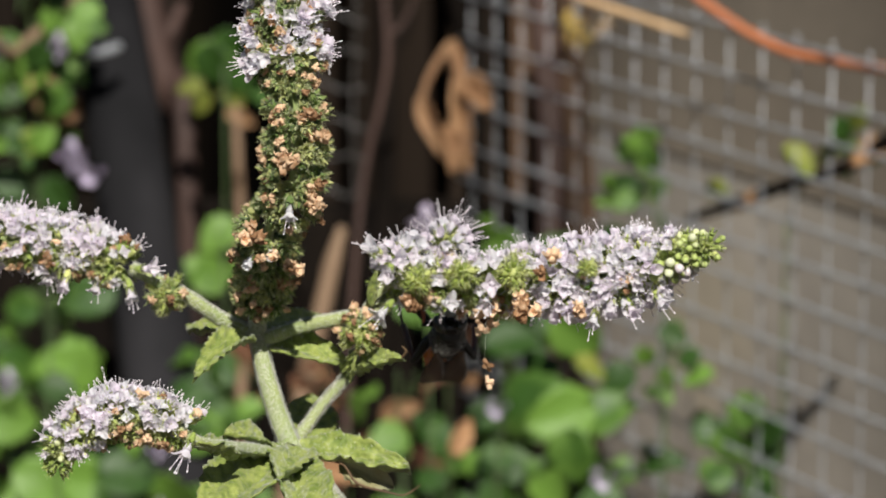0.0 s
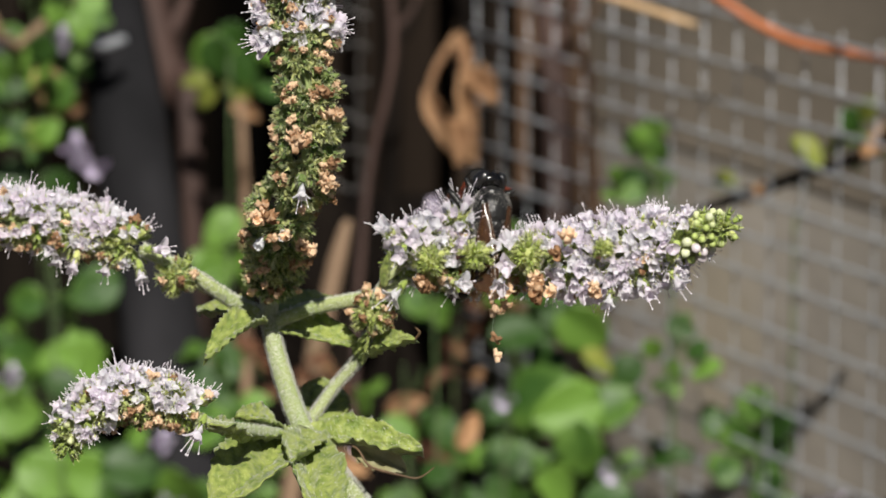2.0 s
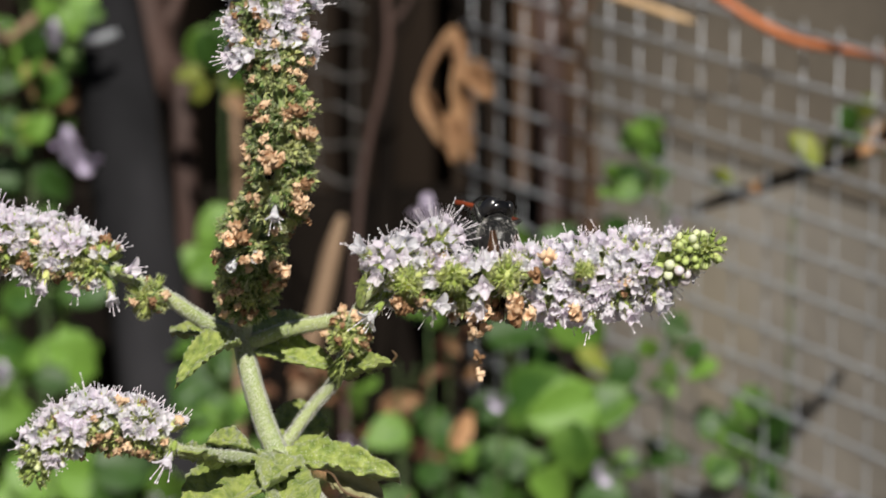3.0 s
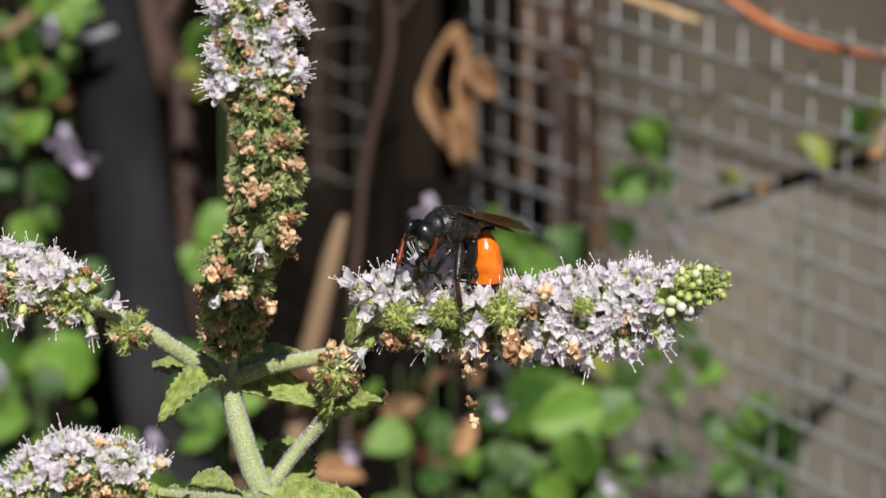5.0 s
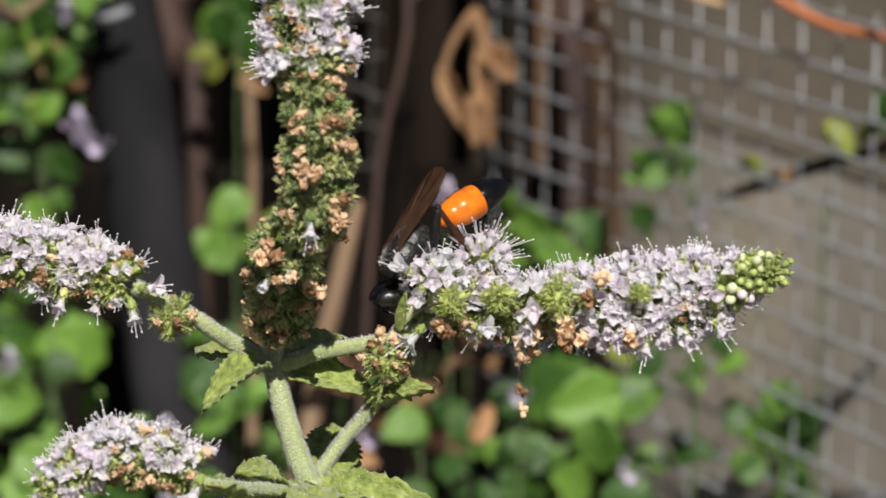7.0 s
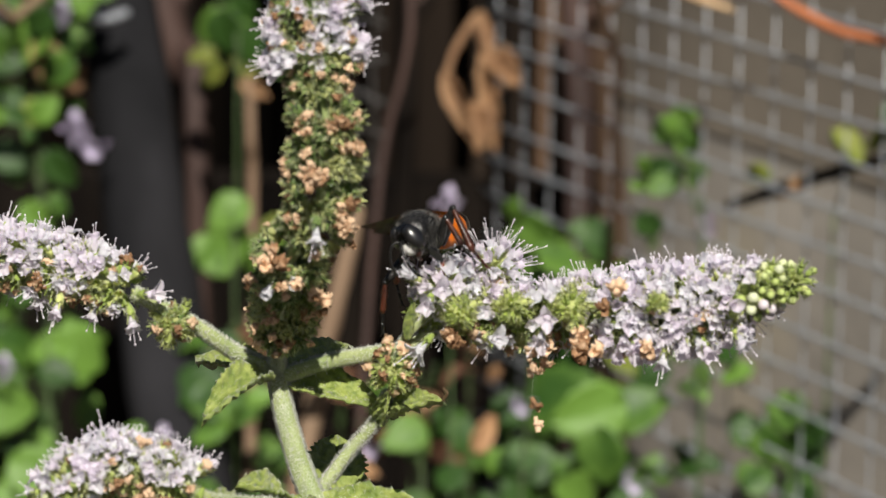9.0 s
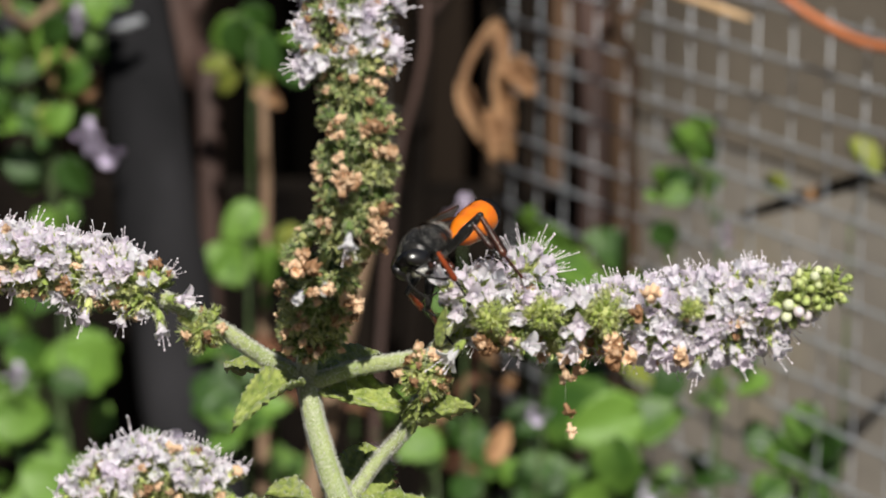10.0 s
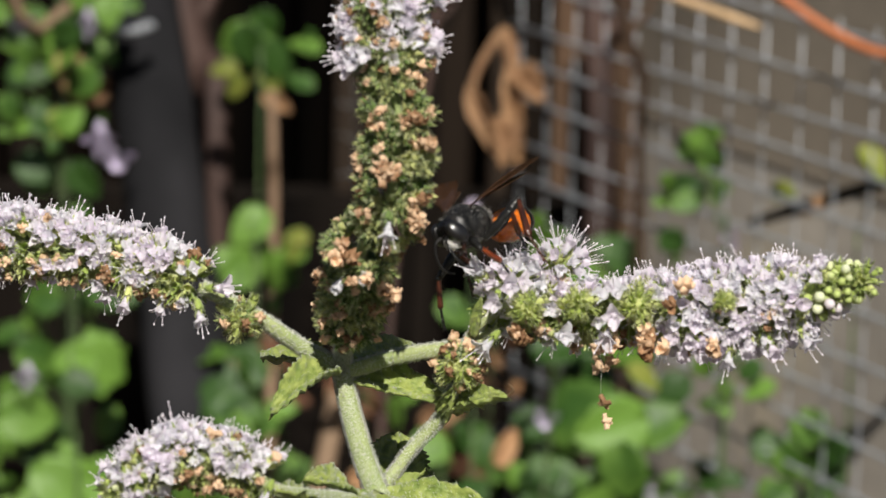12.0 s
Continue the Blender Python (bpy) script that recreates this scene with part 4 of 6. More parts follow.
def bloom_right(number, out, rnd):
    q = rnd.random()
    if number >= 12:
        return "green_bud" if q < 0.5 else "calyx"
    if number == 11:
        return "green_bud" if q < 0.72 else "bud" if q < 0.85 else "calyx"
    if number == 10:
        return "flower" if q < 0.40 + 0.35 * (out.z > 0.1) else "bud" if q < 0.9 else "green_bud"
    if number >= 6:
        return "flower" if q < 0.84 - 0.30 * max(-out.z, 0) else "shut" if q < 0.90 else "withered" if out.z < 0.2 else "calyx"
    if number == 5:
        return "flower" if q < (0.85 if out.z > 0.1 else 0.35) else "withered" if q < 0.72 else "calyx"
    if number <= 1:
        return "flower" if q < (0.88 if out.z > 0.15 else 0.30 if number == 0 else 0.14) else "withered" if q < 0.4 else "calyx"
    if out.z > 0.50:
        return "flower" if q < 0.80 else "withered" if q < 0.9 else "calyx"
    if out.z > -0.35:
        return "flower" if q < 0.16 else "bud" if q < 0.26 else "withered" if q < 0.34 else "calyx"
    return "flower" if q < 0.14 else "withered" if q < 0.46 else "calyx"


def bloom_left(number, out, rnd):
    q = rnd.random()
    if out.z > 0.32:
        return "flower" if q < (0.55 if number == 0 else 0.88) else "withered" if q < 0.93 else "calyx"
    if out.z > -0.35:
        return "flower" if q < 0.24 else "withered" if q < 0.50 else "calyx"
    return "flower" if q < 0.20 else "withered" if q < 0.60 else "calyx"


def bloom_low(number, out, rnd):
    q = rnd.random()
    if number >= 6:
        return "calyx"
    if number == 5:
        return "flower" if out.z > 0 and q < 0.5 else "green_bud" if q < 0.75 else "calyx"
    if number == 4:
        return "flower" if q < (0.85 if out.z > 0.1 else 0.35) else "bud" if q < 0.6 else "green_bud"
    if out.z > 0.18:
        return "flower" if q < 0.90 else "withered"
    if out.z > -0.5:
        return "flower" if q < 0.28 else "withered" if q < 0.55 else "bud" if q < 0.62 else "calyx"
    return "withered" if q < 0.45 else "calyx"


def bloom_old(number, out, rnd):
    q = rnd.random()
    if number >= 9:
        side = abs(out.x) > 0.55
        return "flower" if q < (0.66 if side else 0.12 if number == 9 else 0.35) else "withered" if q < (0.86 if side else 0.5) else "calyx"
    if number == 8:
        return "calyx" if q < 0.62 else "withered" if q < 0.85 else "none"
    patch = math.sin(3 * math.atan2(out.y, out.x) + 2.1 * number)
    return "none" if q < 0.08 else "shut" if q < 0.085 else "withered" if q < (0.60 if patch > 0.6 else 0.12) else "calyx"


flower_spike("mint spike in full white-lilac bloom with green buds at its tip",
             [(-0.0042, 0.0122, 0.5992, 0.0047), (-0.0001, 0.0115, 0.5994, 0.0052), (0.0036, 0.0110, 0.5985, 0.0047), (0.0076, 0.0100, 0.5987, 0.0046), (0.0122, 0.0088, 0.5995, 0.0047), (0.0157, 0.0078, 0.6004, 0.0053), (0.0196, 0.0066, 0.6000, 0.0061),
              (0.0234, 0.0054, 0.6008, 0.0064), (0.0273, 0.0041, 0.6017, 0.0062), (0.0308, 0.0025, 0.6027, 0.0054), (0.0341, 0.0006, 0.6042, 0.0041), (0.0365, -0.0007, 0.6055, 0.0029), (0.0385, -0.0018, 0.6063, 0.0019)], 11, bloom_right)
flower_spike("mint spike with white-lilac flowers above and withered ones below",
             [(-0.0437, 0.0128, 0.6014, 0.0040), (-0.0469, 0.0143, 0.6022, 0.0047), (-0.0510, 0.0153, 0.6028, 0.0050), (-0.0554, 0.0159, 0.6035, 0.0052), (-0.0598, 0.0163, 0.6040, 0.0054), (-0.0639, 0.0164, 0.6046, 0.0054),
              (-0.0680, 0.0165, 0.6051, 0.0055), (-0.0717, 0.0165, 0.6056, 0.0048)], 12, bloom_left)
flower_spike("short drooping mint spike with white-lilac flowers and green tip",
             [(-0.0340, -0.0132, 0.5839, 0.0036), (-0.0370, -0.0134, 0.5850, 0.0043), (-0.0404, -0.0132, 0.5855, 0.0044), (-0.0437, -0.0137, 0.5851, 0.0041), (-0.0466, -0.0144, 0.5839, 0.0034), (-0.0484, -0.0148, 0.5823, 0.0027), (-0.0492, -0.0150, 0.5805, 0.0016)], 13, bloom_low)
flower_spike("faded upright mint spike, mostly withered, white flowers at its top",
             [(-0.0228, 0.0084, 0.5981, 0.0051), (-0.0222, 0.0056, 0.6011, 0.0049), (-0.0216, 0.0029, 0.6043, 0.0049), (-0.0213, -0.0017, 0.6088, 0.0057), (-0.0186, -0.0039, 0.6129, 0.0048), (-0.0176, -0.0059, 0.6169, 0.0052), (-0.0171, -0.0068, 0.6216, 0.0054),
              (-0.0169, -0.0074, 0.6263, 0.0050), (-0.0182, -0.0066, 0.6304, 0.0038), (-0.0184, -0.0058, 0.6341, 0.0057), (-0.0187, -0.0050, 0.6388, 0.0061), (-0.0190, -0.0041, 0.6430, 0.0050)], 14, bloom_old, OLD, half=0.0015, dense=1.5, spread=1.25, tilt=0.60, clumps=7)
def tuft(at, radius, count, seed, florets=None, lean=(0.25, 0, 0.15)):
    """A fan of open flowers with long stamens that stands up on the near end of the flowering spike."""
    rnd = random.Random(seed)
    at = Vector(at)
    ob = part("flower_tuft", tube(bmesh.new(), [at - Vector((0.0012, 0, 0.0040)), at - Vector((0.0003, 0, 0.0015)), at], [0.0007, 0.0008, 0.0010], 8, 8), STEM, mint, "tuft of open white mint flowers with long stamens")
    for k in range(count):
        z = 1 - 1.25 * (k + 0.5) / count
        w = 2.39996 * k
        out = Vector((math.sqrt(1 - z * z) * math.cos(w), math.sqrt(1 - z * z) * math.sin(w), z))
        s = rnd.uniform(0.68, 0.88)
        m = axes(at + out * radius * rnd.uniform(0.25, 0.40), (out + Vector(lean)).normalized(), (0.3, 0.2, 1)) @ Matrix.Diagonal((s, s, s, 1))
        part("calyx", rnd.choice(CALYCES), None, ob, m=m)
        part("floret", rnd.choice(florets or TUFTED), None, ob, m=m @ Matrix.Translation((0.0009, 0, 0)))
    return ob


TUFT = tuft((0.0032, 0.0130, 0.6040), 0.0030, 20, 17)
tuft((-0.0024, 0.0090, 0.6026), 0.0028, 15, 19, FLORETS, (-0.05, -0.25, 0.3))


def calyx_ball(name, label, at, radius, seed, count, calyces, tan=0.0):
    """A round head of calyces pointing outwards, some with the rest of a flower."""
    rnd = random.Random(seed)
    at = Vector(at)
    ob = part(name, ball(bmesh.new(), Matrix.Translation(at), (radius * 0.5, radius * 0.45, radius * 0.5), 12, 9), calyces[0].materials[0], mint, label)
    for k in range(count):
        z = 1 - 2 * (k + 0.5) / count
        w = 2.39996 * k
        out = Vector((math.sqrt(1 - z * z) * math.cos(w), math.sqrt(1 - z * z) * math.sin(w), z))
        s = radius / 0.0042 * rnd.uniform(0.60, 1.30)
        m = axes(at + out * radius * rnd.uniform(0.18, 0.52), (out + Vector((rnd.uniform(-.5, .5), rnd.uniform(-.3, .3), rnd.uniform(-.5, .5)))).normalized(), (0.3, 0.2, 1)) @ Matrix.Diagonal((s, s, s, 1))
        part("calyx", rnd.choice(calyces), None, ob, m=m)
        if rnd.random() < tan:
            part("withered_floret", rnd.choice(WITHERED), None, ob, m=m @ Matrix.Translation((0.0013, 0, 0)))


for seed, (place, radius) in enumerate((((-0.0008, 0.0052, 0.6001), 0.0024), ((0.0054, 0.0042, 0.6014), 0.0023), ((0.0126, 0.0022, 0.6018), 0.0027), ((0.0228, -0.0010, 0.6032), 0.0016))):
    calyx_ball("young_whorl", "round yellow-green head of closed calyces", place, radius, seed, 46, YOUNG_CALYCES)
calyx_ball("old_whorl", "small fading whorl at a stem node", (-0.0088, 0.0080, 0.5922), 0.0031, 15, 54, OLD[:1] + YOUNG_CALYCES, 0.42)
calyx_ball("old_whorl", "small fading whorl at a stem node", (-0.0364, 0.0094, 0.5974), 0.0030, 16, 44, OLD[:1] + YOUNG_CALYCES, 0.2)


def lone_flower(at, way, size=1.0, calyces=CALYCES):
    """A single flower that hangs from its calyx."""
    m = axes(at, way, (0, 0.3, 1))
    ob = part("floret", FLORETS[int(abs(at[0]) * 1e4) % 3], None, mint, m=m @ Matrix.Diagonal((size, size, size, 1)))
    part("calyx", calyces[1], None, ob, m=m @ Matrix.Translation((-0.0010, 0, 0)) @ Matrix.Diagonal((0.9, 0.9, 0.9, 1)))


lone_flower((-0.0312, -0.0180, 0.5835), (-0.4, -0.4, -0.9), 1.07)
lone_flower((-0.0179, -0.0120, 0.6148), (0, -0.4, -1), 0.9, OLD)
lone_flower((-0.0048, 0.0060, 0.5966), (-0.7, -0.6, -0.7), 1.07)
lone_flower((0.0025, 0.0050, 0.5972), (0.5, -0.8, 0.1), 1.02)
lone_flower((0.0092, 0.0030, 0.5988), (-0.2, -0.8, -0.6), 1.02)
lone_flower((0.0098, 0.0030, 0.6006), (-0.1, -0.9, 0.0), 1.02)
lone_flower((0.0096, 0.0036, 0.6026), (0.1, -0.8, 0.6), 0.98)
for place, way in (((0.0200, 0.0030, 0.5976), (0.2, -0.8, -0.6)), ((0.0241, 0.0014, 0.5968), (-0.2, -0.6, -0.8)), ((0.0286, 0.0000, 0.5982), (0.3, -0.7, -0.6)), ((0.0322, -0.0012, 0.5999), (0.5, -0.5, -0.7)), ((0.0218, 0.0016, 0.6000), (0.0, -0.9, -0.3))):
    lone_flower(place, way, 0.95)
for place, way in (((-0.0046, 0.0055, 0.602), (-0.2, -0.9, -0.3)), ((-0.0063, 0.0065, 0.6041), (-0.5, -0.7, 0.5)), ((-0.0034, 0.005, 0.6033), (0.1, -0.9, 0.1))):
    lone_flower(place, way, 1.0)
lone_flower((-0.0400, 0.0080, 0.6014), (0.8, -0.5, 0.1), 0.98)
lone_flower((-0.0416, 0.0090, 0.5988), (0.2, -0.5, -0.9), 0.90)
lone_flower((-0.0505, 0.0100, 0.6000), (-0.2, -0.6, -0.8), 0.90)


def faded_flowers(at, spread, count, seed):
    """A few shrivelled tan flowers left on a whorl."""
    rnd = random.Random(seed)
    for _ in range(count):
        p = Vector(at) + Vector((rnd.uniform(-1, 1) * spread, rnd.uniform(-0.3, 0.6) * spread, rnd.uniform(-1, 1) * spread))
        k = rnd.uniform(0.9, 1.3)
        part("withered_floret", rnd.choice(WITHERED), None, mint, m=axes(p, (rnd.uniform(-.5, .5), -0.8, rnd.uniform(-.8, .2)), (0, 0.3, 1)) @ Matrix.Diagonal((k, k, k, 1)))


faded_flowers((0.0144, 0.0022, 0.5972), 0.0018, 7, 1)
faded_flowers((0.0078, 0.0050, 0.5956), 0.0015, 5, 2)
faded_flowers((-0.0018, 0.0060, 0.5972), 0.0013, 4, 3)
faded_flowers((0.0228, -0.0005, 0.5985), 0.0012, 2, 4)
faded_flowers((0.0170, 0.0010, 0.6040), 0.0010, 2, 5)
for k, place in enumerate(((-0.0160, -0.0105, 0.6262), (-0.0140, -0.0088, 0.6236), (-0.0196, -0.0118, 0.6214), (-0.0150, -0.0085, 0.6160), (-0.0238, -0.0062, 0.6095), (-0.0180, -0.0030, 0.6042))):
    faded_flowers(place, 0.0010, 3, 20 + k)


def mint_stem(name, pts, radii, hairs, seed):
    ob = part(name, tube(bmesh.new(), pts, radii, 12, 40, 0.05, 0.09), STEM, mint, "pale green hairy square stem")
    part("hair", down(pts, radii, hairs, 0.00042, seed), HAIR, ob)


mint_stem("stem", [(-0.0236, 0.0111, 0.5936), (-0.0236, 0.0124, 0.5900), (-0.0220, 0.0100, 0.5836), (-0.0190, 0.0074, 0.5760), (-0.0146, 0.0051, 0.5703), (-0.0091, 0.0036, 0.5631), (-0.0034, 0.0017, 0.5541), (0.016, 0.0, 0.47), (0.026, -0.015, 0.22), MINT_FOOT],
          [0.0010, 0.0012, 0.0014, 0.0015, 0.0015, 0.0015, 0.0016, 0.0018, 0.0021, 0.0025], 26000, 1)
mint_stem("side_stem", [(-0.0234, 0.0125, 0.5905), (-0.0282, 0.0120, 0.5928), (-0.0343, 0.0108, 0.5972), (-0.0414, 0.0106, 0.6010)], [0.0011, 0.0010, 0.0009], 3600, 2)
mint_stem("side_stem", [(-0.0233, 0.0124, 0.5900), (-0.0178, 0.0118, 0.5921), (-0.0114, 0.0101, 0.5938), (-0.0074, 0.0093, 0.5948), (-0.0018, 0.0112, 0.5985)], [0.0010, 0.0010, 0.0009, 0.0008], 3000, 3)
mint_stem("side_stem", [(-0.0188, 0.0092, 0.5750), (-0.0148, 0.0114, 0.5804), (-0.0111, 0.0120, 0.5847), (-0.0097, 0.0108, 0.5885)], [0.0009, 0.0007, 0.0008], 2200, 4)
mint_stem("side_stem", [(-0.0084, 0.0088, 0.5945), (-0.0074, 0.0093, 0.5964), (-0.0046, 0.0085, 0.5992)], [0.0005, 0.0006, 0.0004], 500, 6)
mint_stem("side_stem", [(-0.0194, 0.0071, 0.5748), (-0.0244, -0.0034, 0.5782), (-0.0307, -0.0150, 0.5823), (-0.0336, -0.0132, 0.5838)], [0.0009, 0.0008], 700, 5)


def mint_leaf(base, tip, width, up, seed, cup=0.15, arch=0.1, mat=None, label="", rugose=0.0007, teeth=0.09, twist=0.0, hairs=0):
    """A wrinkled toothed leaf from base to tip, its upper face towards up, with short white hairs on it."""
    base, tip = Vector(base), Vector(tip)
    length = (tip - base).length
    pitch = math.atan(arch)
    m = axes(base, tip - base, up) @ Matrix.Rotation(-pitch, 4, "Y")
    leaf = blade(length, width, 26, 9, cup, arch, teeth, rugose, 0.0003, seed, 0.9, twist)
    rnd = random.Random(seed)
    leaf.verts.ensure_lookup_table()
    spots = [(v.co.copy(), v.normal.copy()) for v in leaf.verts] if hairs else []
    ob = part("leaf", leaf, mat or LEAF, mint, label, m)
    if hairs:
        bm = bmesh.new()
        tops = [p for k, (p, _) in enumerate(spots) if k % 2 == 0]
        for _ in range(hairs):
            p = rnd.choice(tops).lerp(rnd.choice(tops), rnd.uniform(0, 0.04))
            way = Vector((rnd.uniform(-.7, .7), rnd.uniform(-.7, .7), 1)).normalized()
            side = way.orthogonal().normalized() * 0.00003
            bm.faces.new([bm.verts.new(q) for q in (p - side, p + side, p + way * rnd.uniform(0.00025, 0.0005))])
        part("hair", bm, HAIR, ob, m=m)


mint_leaf((-0.0250, 0.0090, 0.5911), (-0.0312, 0.0020, 0.5880), 0.0046, (-0.25, -0.6, 0.75), 1, 0.45, 0.55, hairs=250, teeth=0.12)
mint_leaf((-0.0262, 0.0140, 0.5909), (-0.0345, 0.0220, 0.5896), 0.0046, (-0.1, -0.35, 0.95), 2, 0.30, 0.1)
mint_leaf((-0.0230, 0.0140, 0.5897), (-0.0106, 0.0118, 0.5868), 0.0050, (0.12, -0.62, 0.77), 3, 0.30, 0.05, hairs=400, teeth=0.04)
mint_leaf((-0.0228, 0.0180, 0.5899), (-0.0150, 0.0330, 0.5887), 0.0050, (0, -0.4, 1), 4, 0.3, 0.1)
mint_leaf((-0.0170, 0.0215, 0.5719), (-0.0166, 0.0310, 0.5772), 0.0076, (0.1, -0.9, 0.3), 9, 0.2, 0.1)
mint_leaf((-0.0186, 0.0041, 0.5756), (-0.0300, -0.0161, 0.5710), 0.0125, (-0.25, -0.55, 0.8), 5, 0.22, 0.12, label="bright green wrinkled toothed leaf", teeth=0.05, rugose=0.0010, hairs=500)
mint_leaf((-0.0189, 0.0020, 0.5758), (-0.0140, -0.0244, 0.5680), 0.0078, (0.25, -0.8, 0.5), 6, 0.35, 0.10, label="bright green wrinkled toothed leaf", teeth=0.04, rugose=0.0010, hairs=500)
mint_leaf((-0.0220, 0.0040, 0.5771), (-0.0274, -0.0030, 0.5806), 0.0044, (-0.1, -0.6, 0.8), 7, 0.25, 0.15, hairs=150)
mint_leaf((-0.0218, 0.0030, 0.5760), (-0.0270, -0.0060, 0.5780), 0.0040, (-0.1, -0.5, 0.85), 12, 0.25, 0.15, hairs=150)
mint_leaf((-0.0183, 0.0060, 0.5757), (-0.0020, 0.0000, 0.5746), 0.0054, (0.05, -0.50, 0.87), 8, 0.34, 0.05, label="folded pale green toothed leaf", rugose=0.0009, hairs=700)
mint_leaf((-0.0263, -0.0090, 0.5789), (-0.0305, -0.0160, 0.5826), 0.0032, (0, -0.5, 0.9), 10, 0.4, 0.1)
mint_leaf((-0.0108, 0.0108, 0.5848), (-0.0097, 0.0075, 0.5895), 0.0022, (-0.3, -0.9, 0.3), 11, 0.4, 0.1)
mint_leaf((-0.0100, 0.0105, 0.5859), (-0.0033, 0.0040, 0.5897), 0.0028, (0, -0.55, 0.85), 13, 0.4, 0.15, twist=0.3)
mint_leaf((-0.0073, 0.0075, 0.5965), (-0.0066, 0.0060, 0.6015), 0.0014, (-0.2, -0.9, 0.4), 45, 0.4, 0.05, teeth=0.0, rugose=0.0002)
for k, (way, size) in enumerate((((0.0028, -0.0014, 0.0006), 0.0013), ((0.0024, -0.0016, -0.0006), 0.0011), ((0.0022, -0.0006, 0.0014), 0.0011), ((0.0020, -0.0018, 0.0012), 0.0010))):
    mint_leaf((0.0380, -0.0018, 0.6061), Vector((0.0380, -0.0018, 0.6061)) + Vector(way), size, (0, -0.5, 1), 40 + k, 0.4, 0.1, teeth=0.0, rugose=0.0001, label="small green bract at the tip of a spike")
mint_leaf((-0.0503, -0.0152, 0.5806), (-0.0505, -0.0160, 0.5778), 0.0022, (-0.2, -0.9, 0.1), 44, 0.3, 0.1, teeth=0.0, rugose=0.0002, label="small green bract at the tip of a spike")

DRYRIM = material("dry_rim", (0.08, 0.045, 0.022), (0.14, 0.085, 0.04), 0.7, 300, 0.4, 2000)
# A dried leaf that hangs curled under the folded one.
dry = part("dried_leaf", blade(0.0075, 0.0048, 14, 5, 0.5, 0.3, 0.1, 0.0005, 0.0002, 33), material("dry_pale", (0.46, 0.46, 0.30), (0.36, 0.33, 0.17), 0.7, 300, 0.5, 2000, see=0.3), mint, "pale dried leaf, curled, with brown rim", axes((-0.0112, 0.0040, 0.5737), (0.9, -0.15, -0.30), (0.1, -0.9, 0.5)))
for pts in ([(-0.0144, 0.0021, 0.5752), (-0.0113, 0.0009, 0.5747), (-0.0093, -0.0006, 0.5724), (-0.0053, -0.0008, 0.5712), (-0.0026, -0.0009, 0.5708), (-0.0004, -0.0006, 0.5722)],
            [(-0.0030, 0.0038, 0.5895), (-0.0024, 0.0034, 0.5905), (-0.0030, 0.0032, 0.5913)]):
    part("curled_rim", tube(bmesh.new(), pts, [0.00014, 0.00020, 0.00008], 6, 24, 0.3), DRYRIM, dry)


# ---- the wasps ----
MM = 0.00111


def solid(mat, name, fill):
    bm = bmesh.new()
    fill(bm)
    bmesh.ops.scale(bm, vec=(MM, MM, MM), verts=bm.verts)
    bmesh.ops.recalc_face_normals(bm, faces=bm.faces)
    return finish(bm, mat, name)


def at_mm(x, y, z, rx=0, ry=0, rz=0):
    return pose(x * MM, y * MM, z * MM, rx, ry, rz)


def hung(name, me, parent, m=ONE, label=""):
    """A mesh under a thing that moves, at a pose in the parent's space."""
    ob = new(name, me)
    ob.parent = parent
    ob.matrix_basis = m
    return tagged(ob, label) if label else ob


def fuzz(bm, centre, size, count, length, seed):
    """Fine hairs on an egg-shaped body."""
    rnd = random.Random(seed)
    for _ in range(count):
        n = Vector((rnd.gauss(0, 1), rnd.gauss(0, 1), rnd.gauss(0, 1))).normalized()
        p = Vector(centre) + Vector((n.x * size[0], n.y * size[1], n.z * size[2]))
        way = (n + Vector((rnd.uniform(-.5, .5), rnd.uniform(-.5, .5), rnd.uniform(-.5, .5)))).normalized()
        side = way.orthogonal().normalized() * 0.022
        bm.faces.new([bm.verts.new(q) for q in (p - side, p + side, p + way * length * rnd.uniform(0.5, 1.2))])


def wing_mesh(length, width, mat, name):
    """A wing along -x: a thin blade with ribs along its veins."""
    def fill(bm):
        n, k = 14, 5
        rows = []
        for layer in (0.0, -0.035):
            grid = []
            for i in range(n + 1):
                u = i / n
                w = width * (0.16 + 0.84 * math.sin(min(u * 1.25, 1) * math.pi / 2) ** 1.2) * (1 if u < 0.8 else math.sqrt(max(1 - ((u - 0.8) / 0.205) ** 2, 0.0)))
                grid.append([bm.verts.new((-length * u, w * (j / k) - 0.12 * width * math.sin(math.pi * u), layer + 0.10 * math.sin(j * 2.4) * u + 0.25 * math.sin(u * 3 + j * 0.5))) for j in range(k + 1)])
            rows.append(grid)
        a, b = rows
        for i in range(n):
            for j in range(k):
                bm.faces.new((a[i][j], a[i + 1][j], a[i + 1][j + 1], a[i][j + 1]))
                bm.faces.new((b[i][j], b[i][j + 1], b[i + 1][j + 1], b[i + 1][j]))
            bm.faces.new((a[i][0], b[i][0], b[i + 1][0], a[i + 1][0]))
            bm.faces.new((a[i][k], a[i + 1][k], b[i + 1][k], b[i][k]))
        for j in range(k):
            bm.faces.new((a[n][j], b[n][j], b[n][j + 1], a[n][j + 1]))
        tube(bm, [(0, -0.05, 0.05), (-length * 0.5, -0.12 * width, 0.27), (-length * 0.86, -0.07 * width, 0.2)], [0.16, 0.11, 0.06], 5, 10)
    return solid(mat, name, fill)


